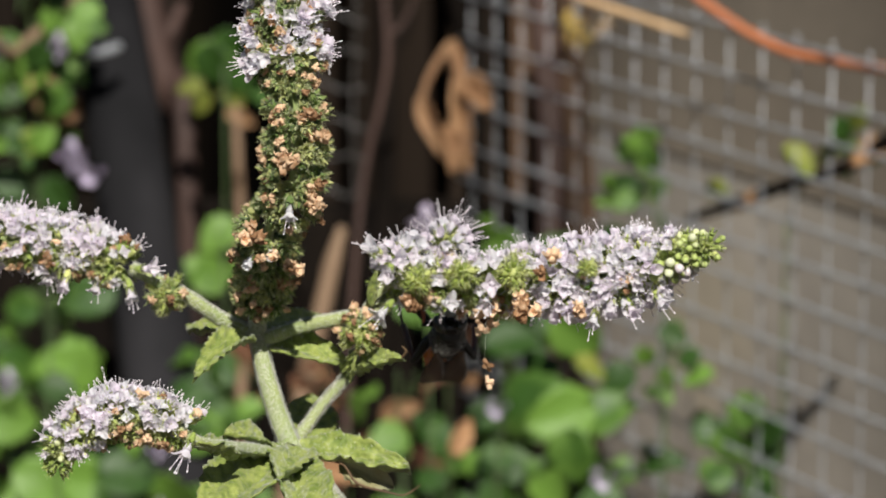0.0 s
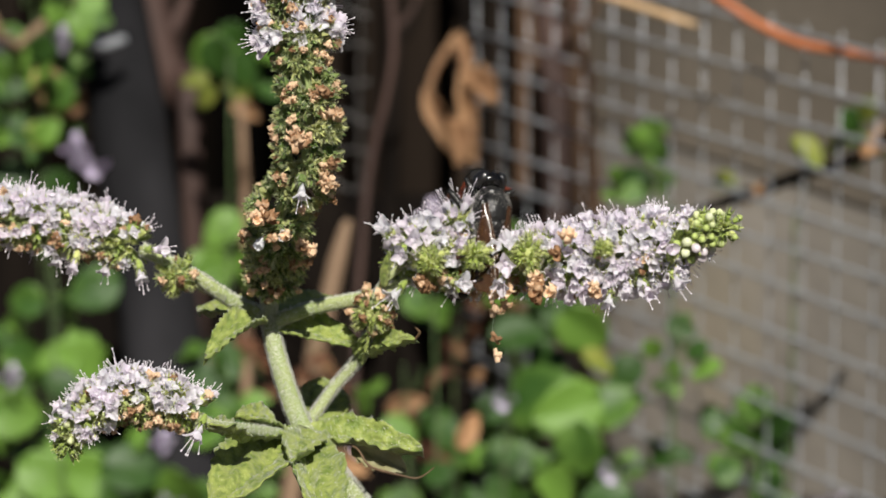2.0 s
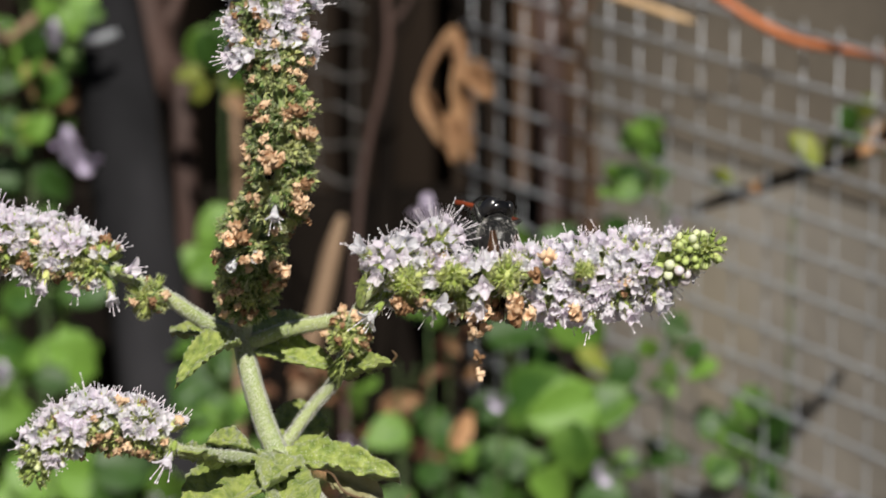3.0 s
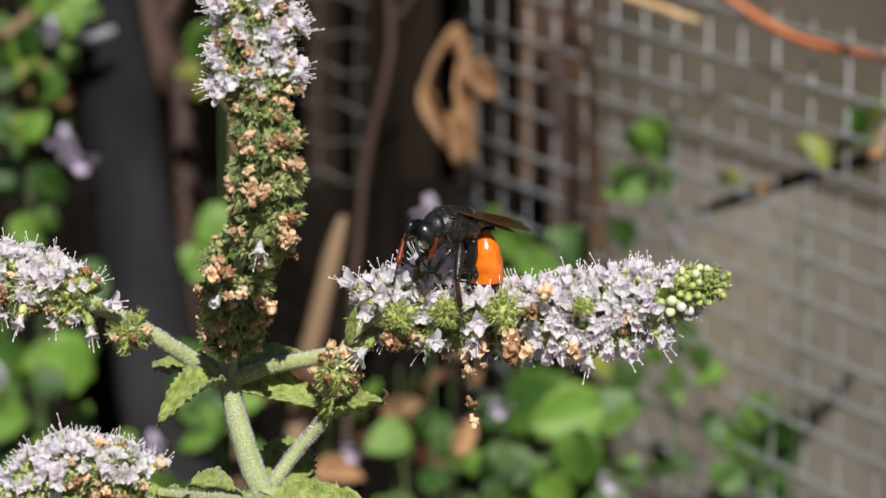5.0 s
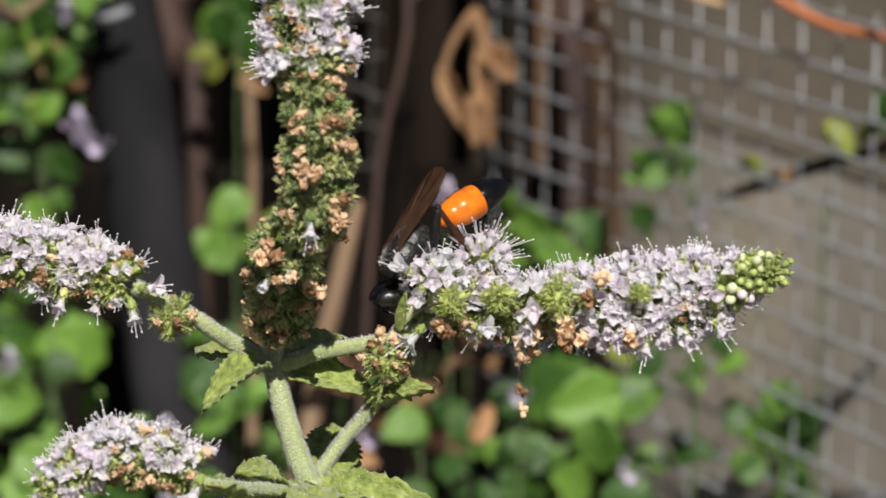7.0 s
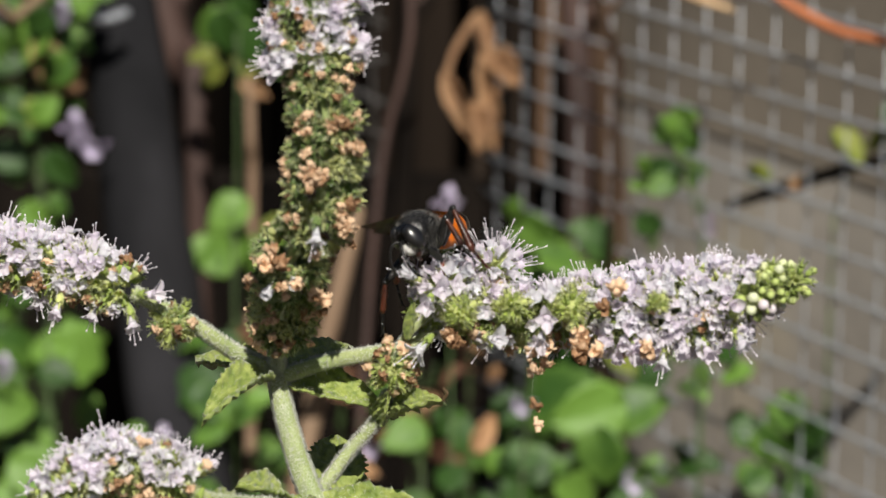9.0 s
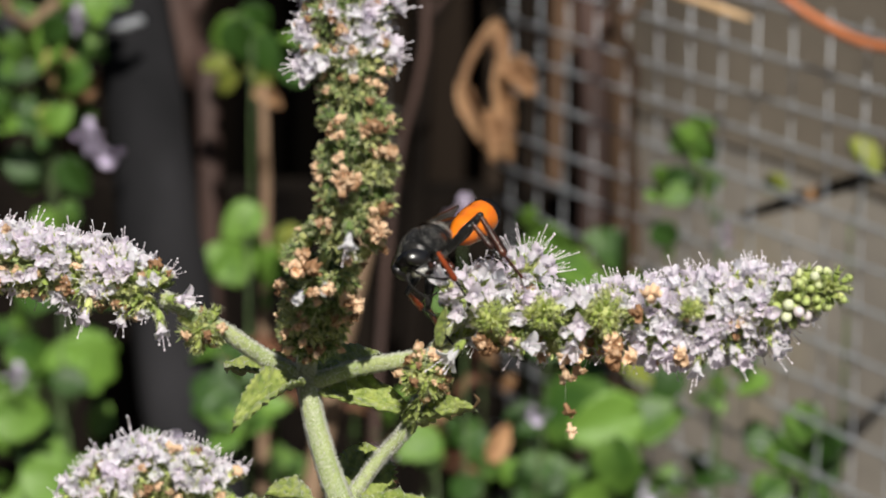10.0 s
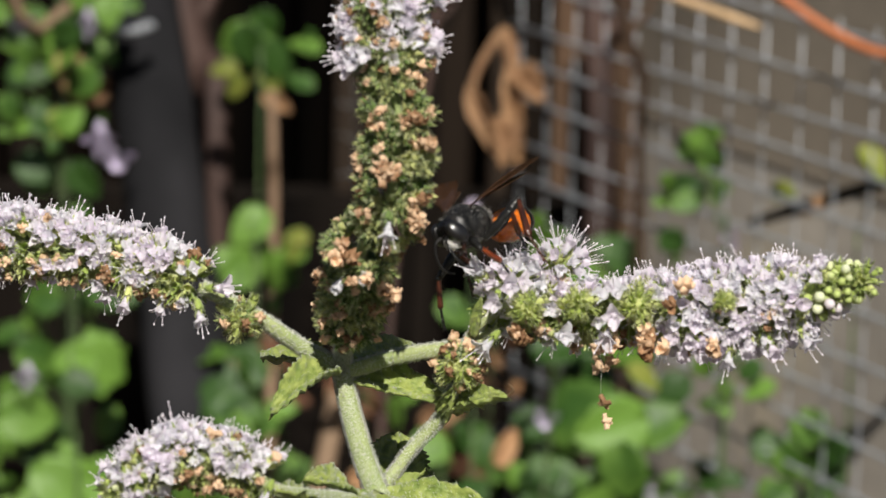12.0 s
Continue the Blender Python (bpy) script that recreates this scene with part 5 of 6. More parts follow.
def leg_part(parent, name, joints, radii, mats, label=""):
    """A leg in three pieces, thigh, shin and foot, hung by its joints (mm)."""
    leg = hung(name, None, parent, ONE, label)
    pieces = []
    for i, piece in enumerate(("femur", "tibia", "tarsus")):
        a, b = Vector(joints[i]), Vector(joints[i + 1])
        mid = a.lerp(b, 0.4)

        def fill(bm):
            r = radii[i]
            if piece == "tarsus":
                for k in range(4):
                    p, q = a.lerp(b, k / 4), a.lerp(b, (k + 0.95) / 4)
                    tube(bm, [p, p.lerp(q, 0.5), q], [r * 0.7, r, r * 1.2], 6, 3)
                for s in (-1, 1):
                    tube(bm, [b, b + Vector((0.2 * s, 0.3 * s, -0.1)), b + Vector((0.3 * s, 0.4 * s, -0.35))], [r * 0.6, r * 0.2], 4, 3)
            else:
                tube(bm, [a, mid, b], [r * 0.8, r * 1.35, r * 0.75] if piece == "femur" else [r * 0.7, r, r * 1.2], 8, 8)
                ball(bm, Matrix.Translation(b), (r * 0.8, r * 0.8, r * 0.8), 8, 6)
            if piece == "tibia":
                rnd = random.Random(i)
                for k in range(22):
                    p = a.lerp(b, 0.15 + 0.85 * k / 22)
                    w = Vector((rnd.uniform(-1, 1), rnd.uniform(-1, 1), rnd.uniform(-1, 1))).normalized()
                    tube(bm, [p, p + w * 0.35, p + w * 0.6 + (b - a) * 0.04], [0.05, 0.012], 4, 3)
        pieces.append(hung(piece, solid(mats[i], piece, fill), leg))
    return pieces, [Vector(j) for j in joints]


def stepping(leg, keys):
    """Moves a leg's three pieces: keys give knee, ankle and toe (mm) by time, "same" as before, or None for the leg at rest."""
    pieces, rest = leg
    known, keys = keys, []
    for t, bent in known:
        keys.append((t, keys[-1][1] if bent == "same" else [Vector(p) for p in bent] if bent else rest[1:]))
    rows = [[], [], []]
    for step in range(121):
        t = step / 10
        k = max([i for i in range(len(keys)) if keys[i][0] <= t + 1e-6])
        bent = keys[k][1]
        if k + 1 < len(keys):
            u = (t - keys[k][0]) / (keys[k + 1][0] - keys[k][0])
            bent = [p.lerp(q, u) for p, q in zip(bent, keys[k + 1][1])]
        joint = rest[0].copy()
        last = joint
        for i in range(3):
            was, now = rest[i + 1] - rest[i], (bent[i] - last).normalized()
            turn = was.rotation_difference(now).to_matrix().to_4x4()
            rows[i].append((t, Matrix.Translation(joint * MM) @ turn @ Matrix.Translation(-rest[i] * MM)))
            joint = joint + now * was.length
            last = bent[i]
    for piece, moved in zip(pieces, rows):
        walk(piece, moved)


def digger_wasp():
    wasp = tagged(new("digger_wasp"), "black digger wasp with orange abdomen and smoky wings on mint", "wasp")

    def thorax(bm):
        lathe(bm, [(-4.1, 0.5), (-3.7, 1.25), (-2.8, 1.8), (-1.6, 2.12), (-1.3, 2.0), (-1.1, 2.16), (0.4, 2.42), (1.6, 2.3), (2.3, 1.85), (2.45, 1.75), (2.6, 1.85), (3.2, 1.5), (3.6, 0.8)], 20, flat=(1.0, 1.02))
        ball(bm, Matrix.Translation((-1.6, 0, 1.5)), (0.9, 1.3, 0.75), 12, 8)
    chest = hung("thorax", solid(BLACK, "thorax", thorax), wasp, ONE, "black hairy thorax")
    hung("hair", solid(DOWN, "hair", lambda bm: (fuzz(bm, (-2.0, 0, 0.1), (1.95, 1.92, 1.92), 1500, 0.50, 3), fuzz(bm, (1.0, 0, 0), (2.45, 2.42, 2.40), 1300, 0.42, 5))), chest, ONE, "fine grey hairs")
    hung("petiole", solid(GLOSS, "petiole", lambda bm: tube(bm, [(-3.6, 0, -0.9), (-4.4, 0, -1.0), (-6.6, 0, -1.0)], [0.45, 0.28, 0.32], 8, 6)), wasp)
    for s in (-1, 1):
        hung("tegula", solid(BLACK, "tegula", lambda bm: ball(bm, Matrix.Translation((1.1, 1.75 * s, 1.35)), (0.7, 0.45, 0.3), 8, 6)), wasp)

    abdomen = hung("abdomen", solid(ORANGE, "abdomen", lambda bm: lathe(
        bm, [(0.1, 0.25), (-0.3, 0.58), (-1.0, 1.15), (-1.9, 1.68), (-2.65, 1.95), (-2.75, 1.92), (-3.6, 2.12), (-4.6, 2.18), (-4.7, 2.14), (-5.5, 2.15), (-6.15, 2.08), (-6.25, 2.02)], 24, flat=(1, 0.94))), wasp, at_mm(-5.2, 0, -1.0), "glossy orange abdomen with black tip")
    tip = hung("abdomen_tip", solid(GLOSS, "abdomen_tip", lambda bm: lathe(
        bm, [(-6.2, 2.00), (-6.35, 2.06), (-7.9, 1.88), (-8.0, 1.81), (-9.1, 1.48), (-9.2, 1.41), (-10.1, 0.90), (-10.6, 0.40), (-10.75, 0.08)], 22, flat=(1, 0.94))), abdomen, ONE, "glossy black tip")

    head = hung("head", solid(GLOSS, "head", lambda bm: (ball(bm, ONE, (1.2, 1.95, 1.8), 18, 12), fuzz(bm, (0.25, 0, 0.1), (1.1, 1.4, 1.75), 420, 0.32, 8))), wasp, at_mm(4.2, 0, -0.4, 0, 38, 0), "black head with large eyes and silver face")
    for s in (-1, 1):
        hung("eye", solid(EYE, "eye", lambda bm: ball(bm, Matrix.Translation((0.28, 1.40 * s, 0.2)) @ Matrix.Rotation(0.25 * s, 4, "X"), (1.0, 0.82, 1.58), 16, 10)), head, ONE, "glossy black eye")
        hung("mandible", solid(LEG, "mandible", lambda bm: tube(bm, [(0.4, 0.95 * s, -1.3), (0.75, 0.9 * s, -1.9), (0.8, 0.25 * s, -2.4)], [0.36, 0.30, 0.1], 8, 6)), head)
        hung("antenna", solid(BLACK, "antenna", lambda bm: tube(bm, [(0.9, 0.4 * s, 0.1), (1.6, 0.7 * s, 0.5), (2.3, 1.1 * s, 0.0), (2.9, 1.5 * s, -1.3), (2.9, 1.7 * s, -2.8), (2.2, 1.6 * s, -3.9)], [0.2, 0.17, 0.17, 0.17, 0.15, 0.09], 7, 22)), head)
    hung("face", solid(SILVER, "face", lambda bm: (ball(bm, Matrix.Translation((0.68, 0, -0.76)), (0.78, 1.12, 1.02), 12, 8), fuzz(bm, (0.68, 0, -0.76), (0.78, 1.12, 1.02), 420, 0.30, 4))), head, ONE, "silvery haired face")
    hung("mouth", solid(LEG, "mouth", lambda bm: tube(bm, [(0.4, 0, -1.3), (0.5, 0, -2.1), (0.25, 0, -2.9)], [0.33, 0.25, 0.13], 7, 6)), head)

    wings = []
    for s in (-1, 1):
        flip = Matrix.Diagonal((1, s, 1, 1))
        me = wing_mesh(11.8, 3.6, WING, "forewing")
        me2 = wing_mesh(8.2, 2.8, WING, "hindwing")
        for w in (me, me2):
            w.transform(flip)
            if s < 0:
                w.flip_normals()
        wings.append((hung("forewing", me, wasp, at_mm(0.9, 1.5 * s, 1.9), "smoky brown glossy wing"), s))
        hung("hindwing", me2, wings[-1][0], at_mm(-1.6, 0.2 * s, -0.25, 0, -3, 6 * s))

    legs = {}
    for s in (-1, 1):
        legs["fore", s] = leg_part(wasp, "foreleg", [(2.4, 1.3 * s, -1.6), (3.8, 3.4 * s, -0.8), (5.2, 3.3 * s, -4.4), (6.3, 2.8 * s, -6.8)], (0.38, 0.30, 0.14), (BLACK, RUSSET, BLACK))
        legs["middle", s] = leg_part(wasp, "middle_leg", [(-0.2, 1.6 * s, -1.9), (1.1, 4.6 * s, -4.9), (0.6, 5.6 * s, -8.1), (-0.1, 6.2 * s, -10.5)], (0.44, 0.31, 0.16), (BLACK, LEG, BLACK))
        legs["hind", s] = leg_part(wasp, "hind_leg", [(-2.4, 1.4 * s, -1.7), (-5.8, 4.0 * s, 0.9), (-6.3, 4.8 * s, -4.4), (-6.8, 5.1 * s, -7.8)], (0.52, 0.36, 0.18), (BLACK, LEG, LEG))
    return wasp, abdomen, tip, wings, head, legs


def flying_wasp():
    fly = tagged(new("yellow_wasp"), "small yellow and black wasp flying past the mint", "wasp")
    hung("thorax", solid(BLACK, "thorax", lambda bm: (lathe(bm, [(-2.0, 0.3), (-1.5, 1.0), (-0.4, 1.35), (0.8, 1.3), (1.5, 0.8), (1.8, 0.3)], 14), fuzz(bm, (0, 0, 0), (1.8, 1.3, 1.3), 150, 0.4, 2))), fly)
    for x in (-1.0, 1.0):
        hung("thorax_band", solid(YELLOW, "thorax_band", lambda bm: lathe(bm, [(x - 0.3, 1.0), (x - 0.2, 1.36), (x + 0.2, 1.36), (x + 0.3, 1.0)], 14)), fly, ONE, "yellow band")
    abdomen = hung("abdomen", solid(BLACK, "abdomen", lambda bm: lathe(bm, [(0, 0.15), (-0.6, 0.7), (-1.6, 1.3), (-3.0, 1.5), (-4.4, 1.3), (-5.6, 0.75), (-6.6, 0.1)], 16)), fly, at_mm(-2.2, 0, -0.1, 0, -18, 0))
    for x, r in ((-0.9, 0.96), (-2.1, 1.45), (-3.3, 1.53), (-4.4, 1.36), (-5.3, 1.0)):
        hung("abdomen_band", solid(YELLOW, "abdomen_band", lambda bm: lathe(bm, [(x + 0.38, r * 0.84), (x + 0.3, r + 0.02), (x - 0.3, r + 0.03), (x - 0.38, r * 0.88)], 16)), abdomen, ONE, "yellow band")
    head = hung("head", solid(BLACK, "head", lambda bm: ball(bm, ONE, (0.75, 1.3, 1.1), 12, 8)), fly, at_mm(2.4, 0, -0.1))
    hung("face", solid(YELLOW, "face", lambda bm: ball(bm, Matrix.Translation((0.45, 0, -0.3)), (0.4, 0.6, 0.6), 10, 6)), head)
    for s in (-1, 1):
        hung("eye", solid(GLOSS, "eye", lambda bm: ball(bm, Matrix.Translation((0.1, 0.95 * s, 0.1)), (0.55, 0.45, 0.9), 10, 8)), head)
        hung("antenna", solid(BLACK, "antenna", lambda bm: tube(bm, [(0.6, 0.3 * s, 0.3), (1.4, 0.7 * s, 0.9), (2.9, 1.5 * s, 0.7)], [0.12, 0.1, 0.14], 5, 8)), head)
        me = wing_mesh(7.5, 2.4, AMBER, "wing")
        me.transform(Matrix.Diagonal((1, s, 1, 1)))
        if s < 0:
            me.flip_normals()
        hung("wing", me, fly, at_mm(0.4, 0.9 * s, 1.1, 35 * s, 25, -62 * s))
        for k, x in enumerate((1.2, 0.2, -0.9)):
            leg_part(fly, "leg", [(x, 0.7 * s, -0.9), (x - 0.6, 1.9 * s, -1.3), (x - 1.6 - 0.5 * k, 2.2 * s, -2.6), (x - 2.6 - 0.6 * k, 2.3 * s, -3.6)], (0.2, 0.15, 0.09), (YELLOW, YELLOW, YELLOW))
    return fly


def dangling():
    """Withered florets that hang under the spike on a spider's thread."""
    bit = tagged(new("hanging_floret"), "withered brown florets hanging on a silk thread", "floret")
    hung("withered_floret", WITHERED[0], bit, axes((0, 0, 0.0012), (0.2, -0.3, -1), (1, 0, 0)) @ Matrix.Diagonal((0.9, 0.9, 0.9, 1)))
    hung("withered_floret", WITHERED[3], bit, axes((0.0003, 0, -0.0012), (0.4, -0.4, -1), (0, 1, 0)) @ Matrix.Diagonal((0.8, 0.8, 0.8, 1)))
    hung("thread", finish(tube(bmesh.new(), [(0, 0, 0.001), (0.0002, 0.0003, 0.005), (0, 0, 0.0105)], [0.000012, 0.000012], 4, 4), HAIR, "thread"), bit)
    return bit


WASP, ABDOMEN, TIP, WINGS, WASP_HEAD, LEGS = digger_wasp()
FLY = flying_wasp()
BIT = dangling()


def motions():
    walk(WASP, [
        (0, pose(0.0034, 0.0184, 0.5888, -178.0, -32.4, -83.1)),
        (0.5, pose(0.0056, 0.0197, 0.5879, 175.1, -48.6, -76.4)),
        (0.8, pose(0.0072, 0.0246, 0.5906, 67.9, -70.9, 37.6)),
        (1, pose(0.0058, 0.0266, 0.5912, 50.2, -61.3, 54.1)),
        (1.2, pose(0.0058, 0.0205, 0.5945, 44.7, -62.4, 57.4)),
        (1.4, pose(0.0083, 0.0165, 0.5996, 43.0, -68.1, 59.1)),
        (1.5, pose(0.0081, 0.0165, 0.6003, 42.9, -68.1, 59.2)),
        (1.6, pose(0.0081, 0.0165, 0.6016, 43.0, -68.1, 59.1)),
        (2, pose(0.0076, 0.0120, 0.6054, 22.2, -63.6, 87.1) @ pose(0, 0, 0, 6)),
        (2.5, pose(0.0076, 0.0123, 0.6057, 22.6, -60.6, 89.6) @ pose(0, 0, 0, 6)),
        (3, pose(0.0114, 0.0132, 0.6040, 27.8, -60.1, 84.2) @ pose(0, 0, 0, 6)),
        (3.2, pose(0.0123, 0.0124, 0.6051, 22.2, -60.3, 90.1) @ pose(0, 0, 0, 6)),
        (4, pose(0.0077, 0.0104, 0.6089, -24.2, -37.6, 170.5)),
        (4.8, pose(0.0055, 0.0031, 0.6109, 1.3, -2.3, -139.4)),
        (5, pose(0.0059, 0.0061, 0.6124, 1.2, -2.4, -139.3)),
        (5.5, pose(0.0057, 0.0056, 0.6130, 1.3, -2.3, -139.6)),
        (5.8, pose(0.0020, 0.0102, 0.6112, -1.4, 12.7, -167.8)),
        (6, pose(0.0001, 0.0109, 0.6099, 2.3, 32.2, -163.9)),
        (6.2, pose(-0.0004, 0.0108, 0.6096, 2.3, 32.2, -163.9)),
        (6.5, pose(-0.0032, 0.0124, 0.6080, 3.8, 35.5, -159.4)),
        (7, pose(-0.0066, 0.0119, 0.6051, 0, 8, 0) @ pose(0, 0, 0, 17.9, 58.2, -138.6)),
        (7.2, pose(-0.0064, 0.0131, 0.6049, 0, 8, 0) @ pose(0, 0, 0, 18.4, 55.9, -137.9)),
        (8, pose(-0.0053, 0.0133, 0.6064, 12.2, 30.3, -126.0)),
        (8.8, pose(-0.0060, 0.0082, 0.6093, 12.6, -8.4, -107.5)),
        (9, pose(-0.0059, 0.0088, 0.6095, 12.6, -8.4, -107.5)),
        (9.5, pose(-0.0077, 0.0103, 0.6099, 16.0, -6.7, -112.3)),
        (9.7, pose(-0.0086, 0.0098, 0.6090, 43.6, 6.7, -116.5)),
        (10, pose(-0.0090, 0.0082, 0.6084, 45.9, 7.4, -115.9)),
        (10.5, pose(-0.0098, 0.0082, 0.6083, 46.0, 7.4, -116.0)),
        (11, pose(-0.0110, 0.0074, 0.6068, 46.1, 21.7, -116.3)),
        (11.5, pose(-0.0109, 0.0070, 0.6075, 46.1, 21.9, -116.3)),
        (11.7, pose(-0.0108, 0.0072, 0.6080, 41.6, 16.5, -116.0)),
        (11.9, pose(-0.0096, 0.0077, 0.6093, 28.1, 4.2, -116.6)),
        (12, pose(-0.0085, 0.0080, 0.6101, 20.2, -4.0, -117.3)),
    ])
    root = (-5.2, 0, -1.0)
    walk(ABDOMEN, [(t, at_mm(root[0] - back, root[1], root[2], 0, ry, rz)) for t, back, ry, rz in (
        (0.0, 0, 0, 0), (0.5, 0, -10, 0), (0.8, 1, 0, -24), (1.0, 1.2, 0, -28), (1.4, 2.8, 4, -38), (1.6, 2.8, 4, -38), (1.8, 1, -35, -20), (2.0, 0, -72, 0),
        (3.2, 0, -78, 0), (4.0, 0, -78, 0), (4.8, 0, -84, 0), (5.5, 0, -86, 0), (5.8, -0.8, -62, 10), (6.0, -1.0, -45, 24), (6.2, -0.8, -50, 24), (6.5, -0.2, -55, 22), (7.0, -0.3, -30, 0),
        (7.2, -0.3, -32, 0), (8.8, -0.5, 6, 0), (9.5, -0.5, 8, 0), (9.7, -0.5, 6, -8), (10.0, -0.5, 0, -14), (10.5, -0.5, -4, -18), (11.0, -0.5, -8, -26), (11.7, -0.5, -8, -26), (12.0, 0, 0, 0))])
    walk(TIP, [(t, at_mm(-6.2, 0, 0, 0, 0, turn) @ at_mm(6.2, 0, 0)) for t, turn in ((0.0, 0), (9.5, 0), (10.0, 42), (11.7, 42), (12.0, 10))])
    for wing, s in WINGS:
        walk(wing, [(t, at_mm(0.9, 1.5 * s, 1.9, roll * s, lift, -4 * s - out * s + swing)) for t, roll, lift, out, swing in (
            (0.0, 14, 2, -14, 0), (0.5, 14, 2, -14, 0), (0.8, 14, 2, -14, 26), (1.5, 14, 2, -14, 30), (2.0, -34, 5, -11, 0), (3.2, -34, 5, -11, 0), (4.8, -10, -12, -8, 0), (5.5, -10, -12, -8, 0), (5.8, 4, 16, -14, 0),
            (6.0, 4, 18, -16, 0), (6.5, 4, 5, -16, 0), (7.0, 4, 2, -17, 0), (7.2, 4, 2, -17, 0), (8.8, 14, -5, 0, 24), (9.5, 14, -5, 0, 24), (9.8, 14, -4, 0, 26), (11.7, 14, -4, 0, 26), (11.9, 14, 8, 6, 8), (12.0, 14, 18, 14, 0))])
    walk(WASP_HEAD, [(t, at_mm(4.2 + reach, 0, -0.4, 0, down, turn)) for t, reach, down, turn in (
        (0.0, 0, 38, 0), (1.8, 0, 38, 0), (2.0, 0, 26, 0), (3.2, 0, 26, 0), (4.8, 0, 38, 0), (5.5, 0, 38, 0), (6.0, 0.7, 42, 0), (7.2, 0.9, 46, 0), (8.8, 0, 30, -36), (9.5, 0, 30, -36), (10.0, 0.3, 54, -6), (11.5, 0.3, 60, 0), (12.0, 0, 36, -20))])
    stepping(LEGS["fore", 1], [(0, None), (1.6, None), (2, ((4.6, 2.7, -1.6), (3.2, 1.9, -5.1), (0.9, 1.9, -6.5))), (2.5, ((4.6, 2.7, -1.5), (3.6, 1.7, -5.1), (1.7, 1.5, -7))), (3, ((4.7, 2.6, -1.4), (6, 3.4, -5), (3.6, 3.3, -6.1))), (3.2, "same"), (4.8, ((4.2, 2.7, -0.3), (3.6, 0.6, -3.5), (3.2, -0.3, -6))), (5.5, "same"), (6, ((4.8, 1.8, -2.5), (5.1, -0.7, -5.4), (4.4, -2.2, -7.5)))] + [
        (7, ((3.7, 3.6, -1.9), (2.9, 1.3, -4.9), (2, 0.2, -7.2))), (7.2, "same"), (8.8, ((0.6, 2.1, -3.3), (-2.2, 1.1, -5.8), (-3.9, 0.3, -7.7))), (9.5, "same"), (10, ((4.2, 3.3, -1.4), (3.5, 2.1, -5), (2.3, 0.9, -7.1))), (10.5, ((3.3, 3.6, -0.7), (1.5, 1.9, -3.7), (1.7, 1.3, -6.3))), (11, ((2.6, 3.4, 0), (0.7, 2.1, -3.1), (0.5, 2.5, -5.8))), (11.5, ((3.3, 3.5, -0.4), (1.6, 2.1, -3.6), (0.8, 1.2, -6))), (12, ((4, 3, -2.9), (0.6, 3.2, -4.8), (-1.6, 2.7, -6.2)))])
    stepping(LEGS["fore", -1], [(0, None), (8.4, None), (9, ((0.9, -2.4, -3.4), (-2, -4.4, -5.1), (-1.5, -3.9, -7.7))), (9.5, ((2.7, -2.1, -4.1), (6.4, -1.6, -5.1), (6.2, -0.9, -7.7))), (10, ((3.7, -3.5, -2.4), (1, -5.3, -4.3), (2.3, -3.8, -6.2))), (11.5, ((4.2, -3.1, -2.5), (1.9, -5, -4.9), (3.1, -3.1, -6.4))), (12, ((0.1, -1.7, -2.9), (-3.2, -1.8, -4.9), (-5.4, -2.3, -6.3)))])
    stepping(LEGS["middle", 1], [(0, None), (1.6, None), (2, ((3, 4.6, -2.4), (0.8, 4.3, -4.9), (-0.1, 4.3, -7.3))), (2.5, ((3, 4.6, -2.3), (1.1, 4.2, -5.1), (0.4, 4.2, -7.5))), (3, ((2.9, 4.7, -2.4), (2.5, 6.4, -5.3), (1.7, 7, -7.6))), (3.2, "same"), (4.6, None), (5.5, ((1.8, 0.9, -5.8), (1.2, -0.4, -8.9), (2.7, 1.2, -10.1)))] + [
        (6, None), (8.6, ((2.1, 3.8, 1.2), (1.7, 5, -1.9), (1.4, 6.2, -4.2))), (9, "same"), (9.5, ((1.3, 5.1, 0.4), (0.9, 6.1, -2.8), (0.5, 7.2, -5.1))), (10, ((-0.6, 6, -1.7), (-0.6, 5.7, -5.1), (-0.7, 5.4, -7.6))), (11, ((-3.2, 4.9, -1.7), (-3.2, 5.2, -5.1), (-2.9, 5.1, -7.7))), (11.5, ((-2.4, 5.4, -1.8), (-2.3, 5.6, -5.1), (-1.8, 5.4, -7.7))), (12, ((-0.9, 5.3, 0.4), (-2.6, 4.7, -2.5), (-4.5, 4, -4.1)))])
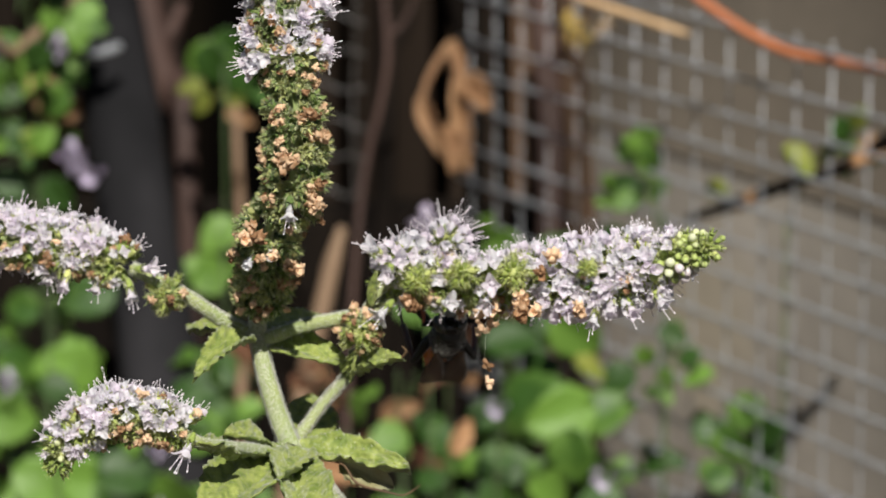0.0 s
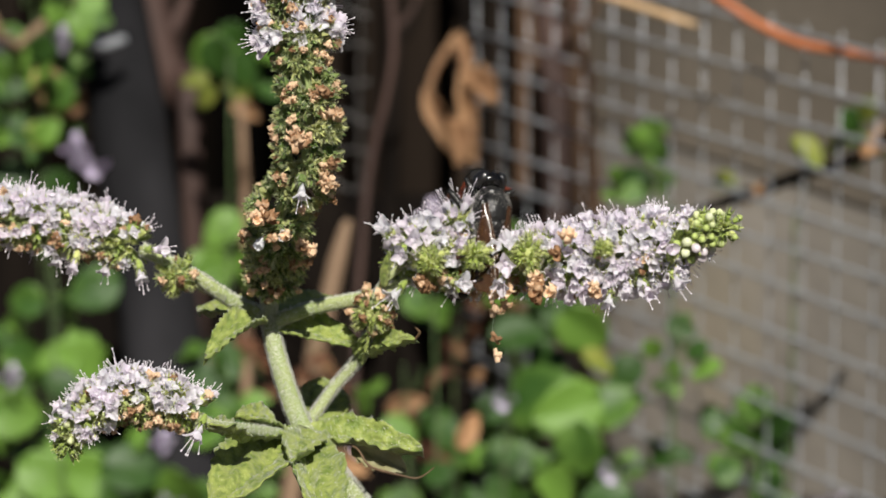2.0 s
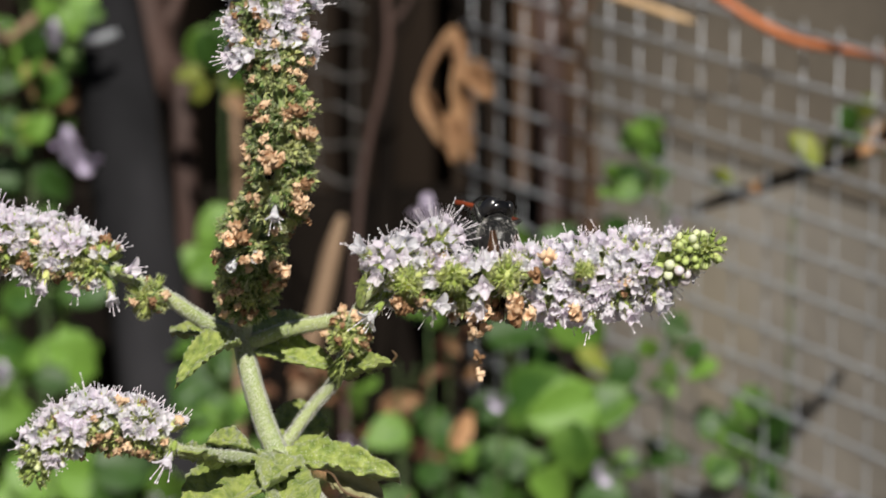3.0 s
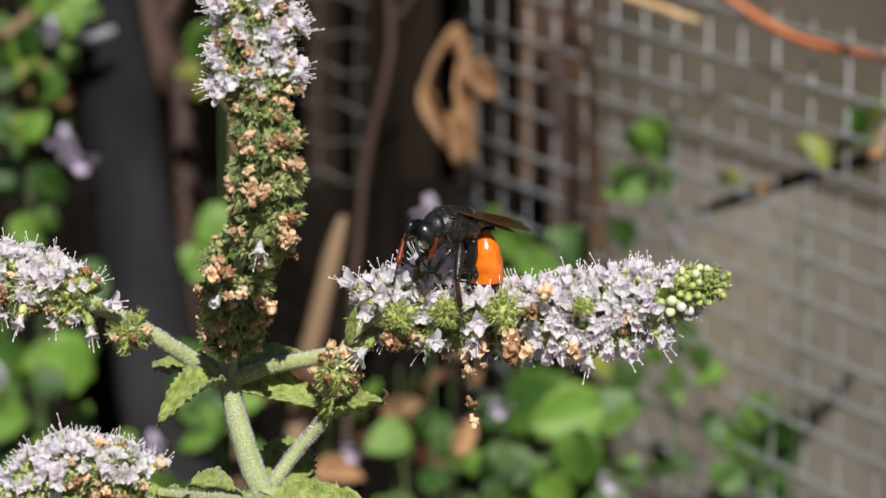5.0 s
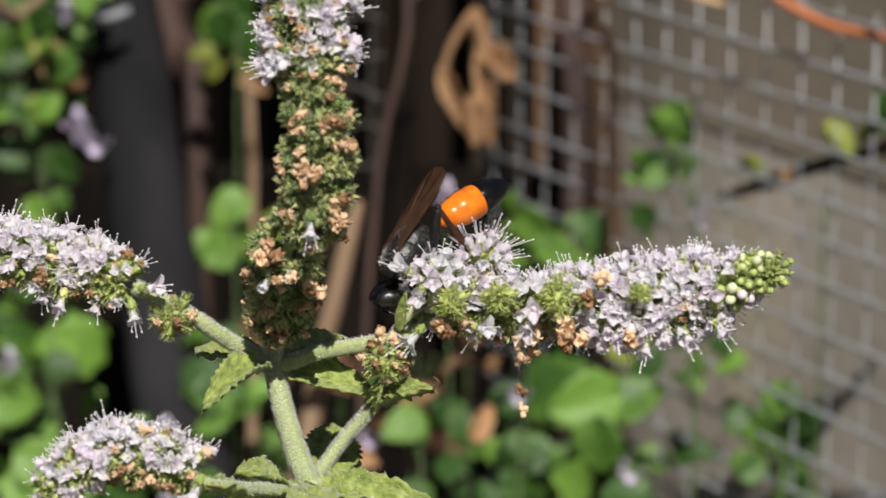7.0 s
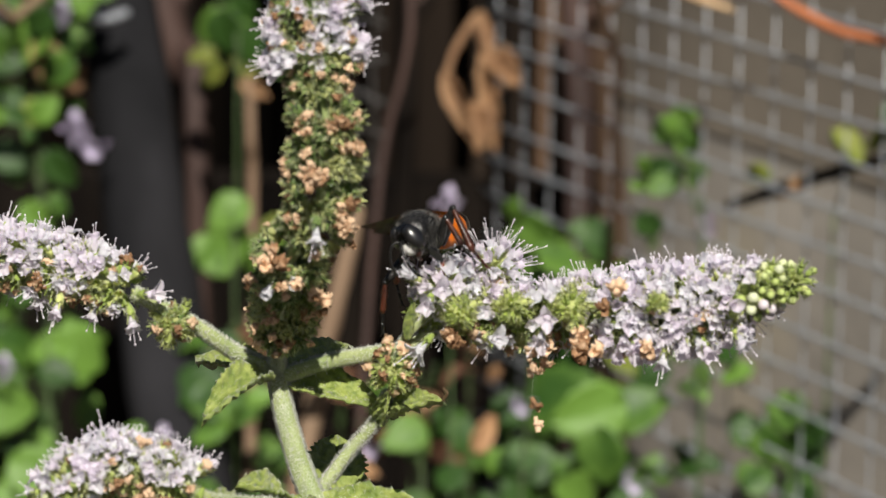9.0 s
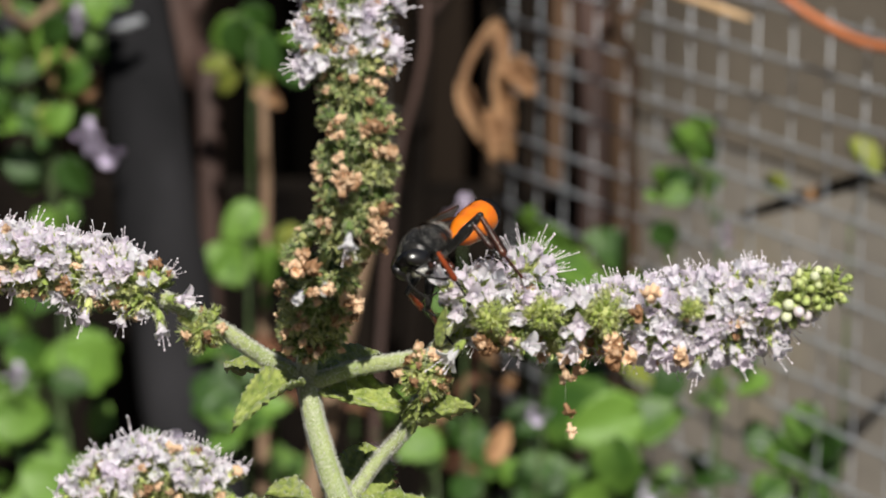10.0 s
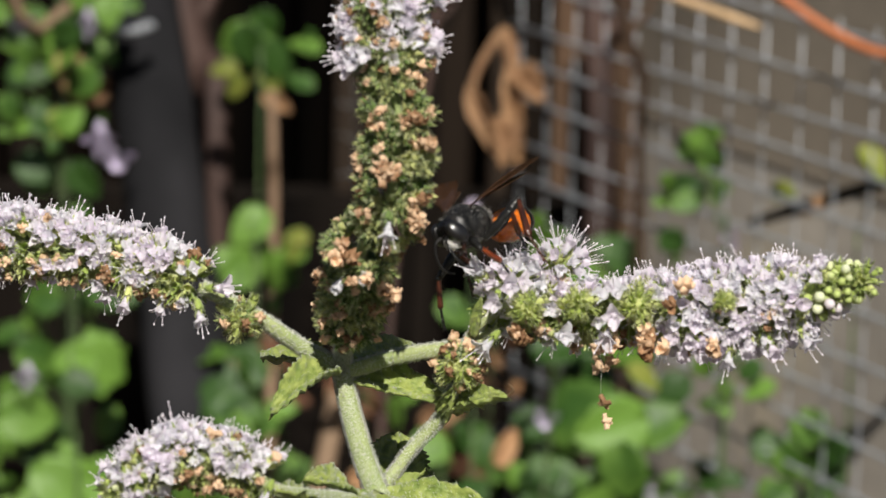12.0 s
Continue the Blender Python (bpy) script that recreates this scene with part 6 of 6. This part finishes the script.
    stepping(LEGS["hind", 1], [(0, None), (0.7, None), (1, ((-6.9, -0.7, -2), (-12.2, -1.3, -2.7), (-15.5, -0.5, -3.5))), (1.2, ((-7.2, 0, -2.2), (-12.5, -0.2, -3.1), (-15.7, 0.7, -3.8))), (1.6, None), (4, None), (4.8, ((-3.4, -0.3, -6.3), (-6.5, -3, -9.8), (-4.7, -0.4, -11.2))), (5.5, "same"), (6, ((-1.8, 5.2, 1.5), (0.1, 9.3, -1.5), (0.7, 7.2, -4.2))), (6.5, ((-4.9, 4.7, 1.2), (-3.5, 2.9, -3.7), (-3, 0.9, -6.5)))] + [
        (7, ((-6.1, 3.2, 1.2), (-4.5, 2.9, -3.9), (-3.5, 1.6, -7))), (7.2, "same"), (8.6, ((-0.4, 4, 2.1), (1, 5.9, -2.7), (-1.6, 6.5, -4.9))), (9, "same"), (9.5, ((-1.2, 5.3, 1.3), (0.1, 6.9, -3.7), (-1.3, 8.1, -6.5))), (10, ((-2.3, 6.4, -1.5), (-0.7, 6.2, -6.6), (-2.1, 5.1, -9.6))), (10.5, ((-1.9, 6.4, -1.5), (0.9, 7.5, -6), (-1, 5.8, -8.3))), (11, ((-4.4, 6, -1.8), (-1.4, 7.8, -5.9), (-2.8, 6.2, -8.5))), (11.5, ((-3.3, 6.3, -1.7), (-0.2, 8.5, -5.5), (-0.7, 7.2, -8.7))), (12, ((-4.1, 4.9, 1.4), (-1.1, 6.5, -2.8), (-1.6, 7.4, -6.1)))])
    stepping(LEGS["hind", -1], [(0, None), (4, None), (4.8, ((-3.5, 0.6, -6.2), (-6.4, -2.2, -9.7), (-4.5, 0.3, -11.1))), (5.5, "same"), (6, ((-4, 0.2, -6.2), (-1.5, 4.8, -7.4), (0.3, 7.8, -7.6))), (6.5, None), (7, ((-7.3, -2.1, -2.5), (-6.2, -2.7, -7.7), (-5.2, -4.1, -10.7))), (7.2, "same"), (12, None)])
    walk(FLY, [
        (0, pose(0.0403, 0.4514, 0.5676, -7.6, 46.8, -42.6)),
        (0.1, pose(0.0346, 0.2961, 0.5556, -6.6, 29.5, -45.7)),
        (0.2, pose(0.0525, 0.0280, 0.5905, -20.3, -19.5, -177.7)),
        (0.3, pose(0.0415, -0.0069, 0.5680, -20.4, -28.8, -179.7)),
        (0.4, pose(0.0206, -0.0036, 0.5816, -27.5, -33.8, 179.3)),
        (0.5, pose(0.0067, 0.0253, 0.5709, -27.5, -33.9, 179.3)),
        (0.6, pose(-0.0440, 0.0637, 0.6058, -28.2, -51.7, 174.5)),
        (0.7, pose(-0.0926, 0.1077, 0.6193, -29.1, -35.3, 178.8)),
        (3, pose(-0.6338, 0.7249, 0.5731, -28.8, -35.0, 178.8)),
        (12, pose(-0.7163, 0.8177, 0.5477, -28.8, -33.7, 179.0)),
    ])
    walk(BIT, [
        (0, pose(0.0085, -0.0048, 0.5902, -0.6, 0.1, 0.0)),
        (0.5, pose(0.0076, -0.0022, 0.5908, -0.6, 0.4, -0.0)),
        (1, pose(0.0081, -0.0002, 0.5912, 0.4, -2.1, -11.0)),
        (1.5, pose(0.0078, 0.0003, 0.5907, -0.7, -3.4, -16.4)),
        (2, pose(0.0077, 0.0002, 0.5902, -0.6, -1.0, -5.6)),
        (2.5, pose(0.0084, 0.0011, 0.5904, -0.6, 0.2, 0.1)),
        (3, pose(0.0083, 0.0010, 0.5907, -0.9, 0.1, 0.1)),
        (4.8, pose(0.0081, -0.0005, 0.5903, -1.2, -3.7, -16.1)),
        (5.5, pose(0.0085, 0.0004, 0.5895, -1.2, -2.6, -11.0)),
        (6, pose(0.0078, -0.0002, 0.5898, -1.3, -0.2, 0.1)),
        (6.5, pose(0.0077, -0.0003, 0.5899, -1.4, 2.2, 11.2)),
        (7, pose(0.0077, 0.0003, 0.5900, -1.5, -0.3, 0.3)),
        (9, pose(0.0080, 0.0003, 0.5898, -1.1, -4.3, -16.0)),
        (9.5, pose(0.0080, 0.0007, 0.5897, -1.0, -4.3, -16.0)),
        (10, pose(0.0081, 0.0000, 0.5900, -0.7, -6.3, -25.7)),
        (10.5, pose(0.0082, 0.0001, 0.5900, -0.6, -6.4, -25.8)),
        (11, pose(0.0083, -0.0003, 0.5899, -0.5, -6.4, -25.8)),
        (11.5, pose(0.0082, 0.0001, 0.5899, -0.5, -5.5, -21.1)),
        (12, pose(0.0084, 0.0005, 0.5897, -0.4, -5.7, -21.1)),
    ])


motions()
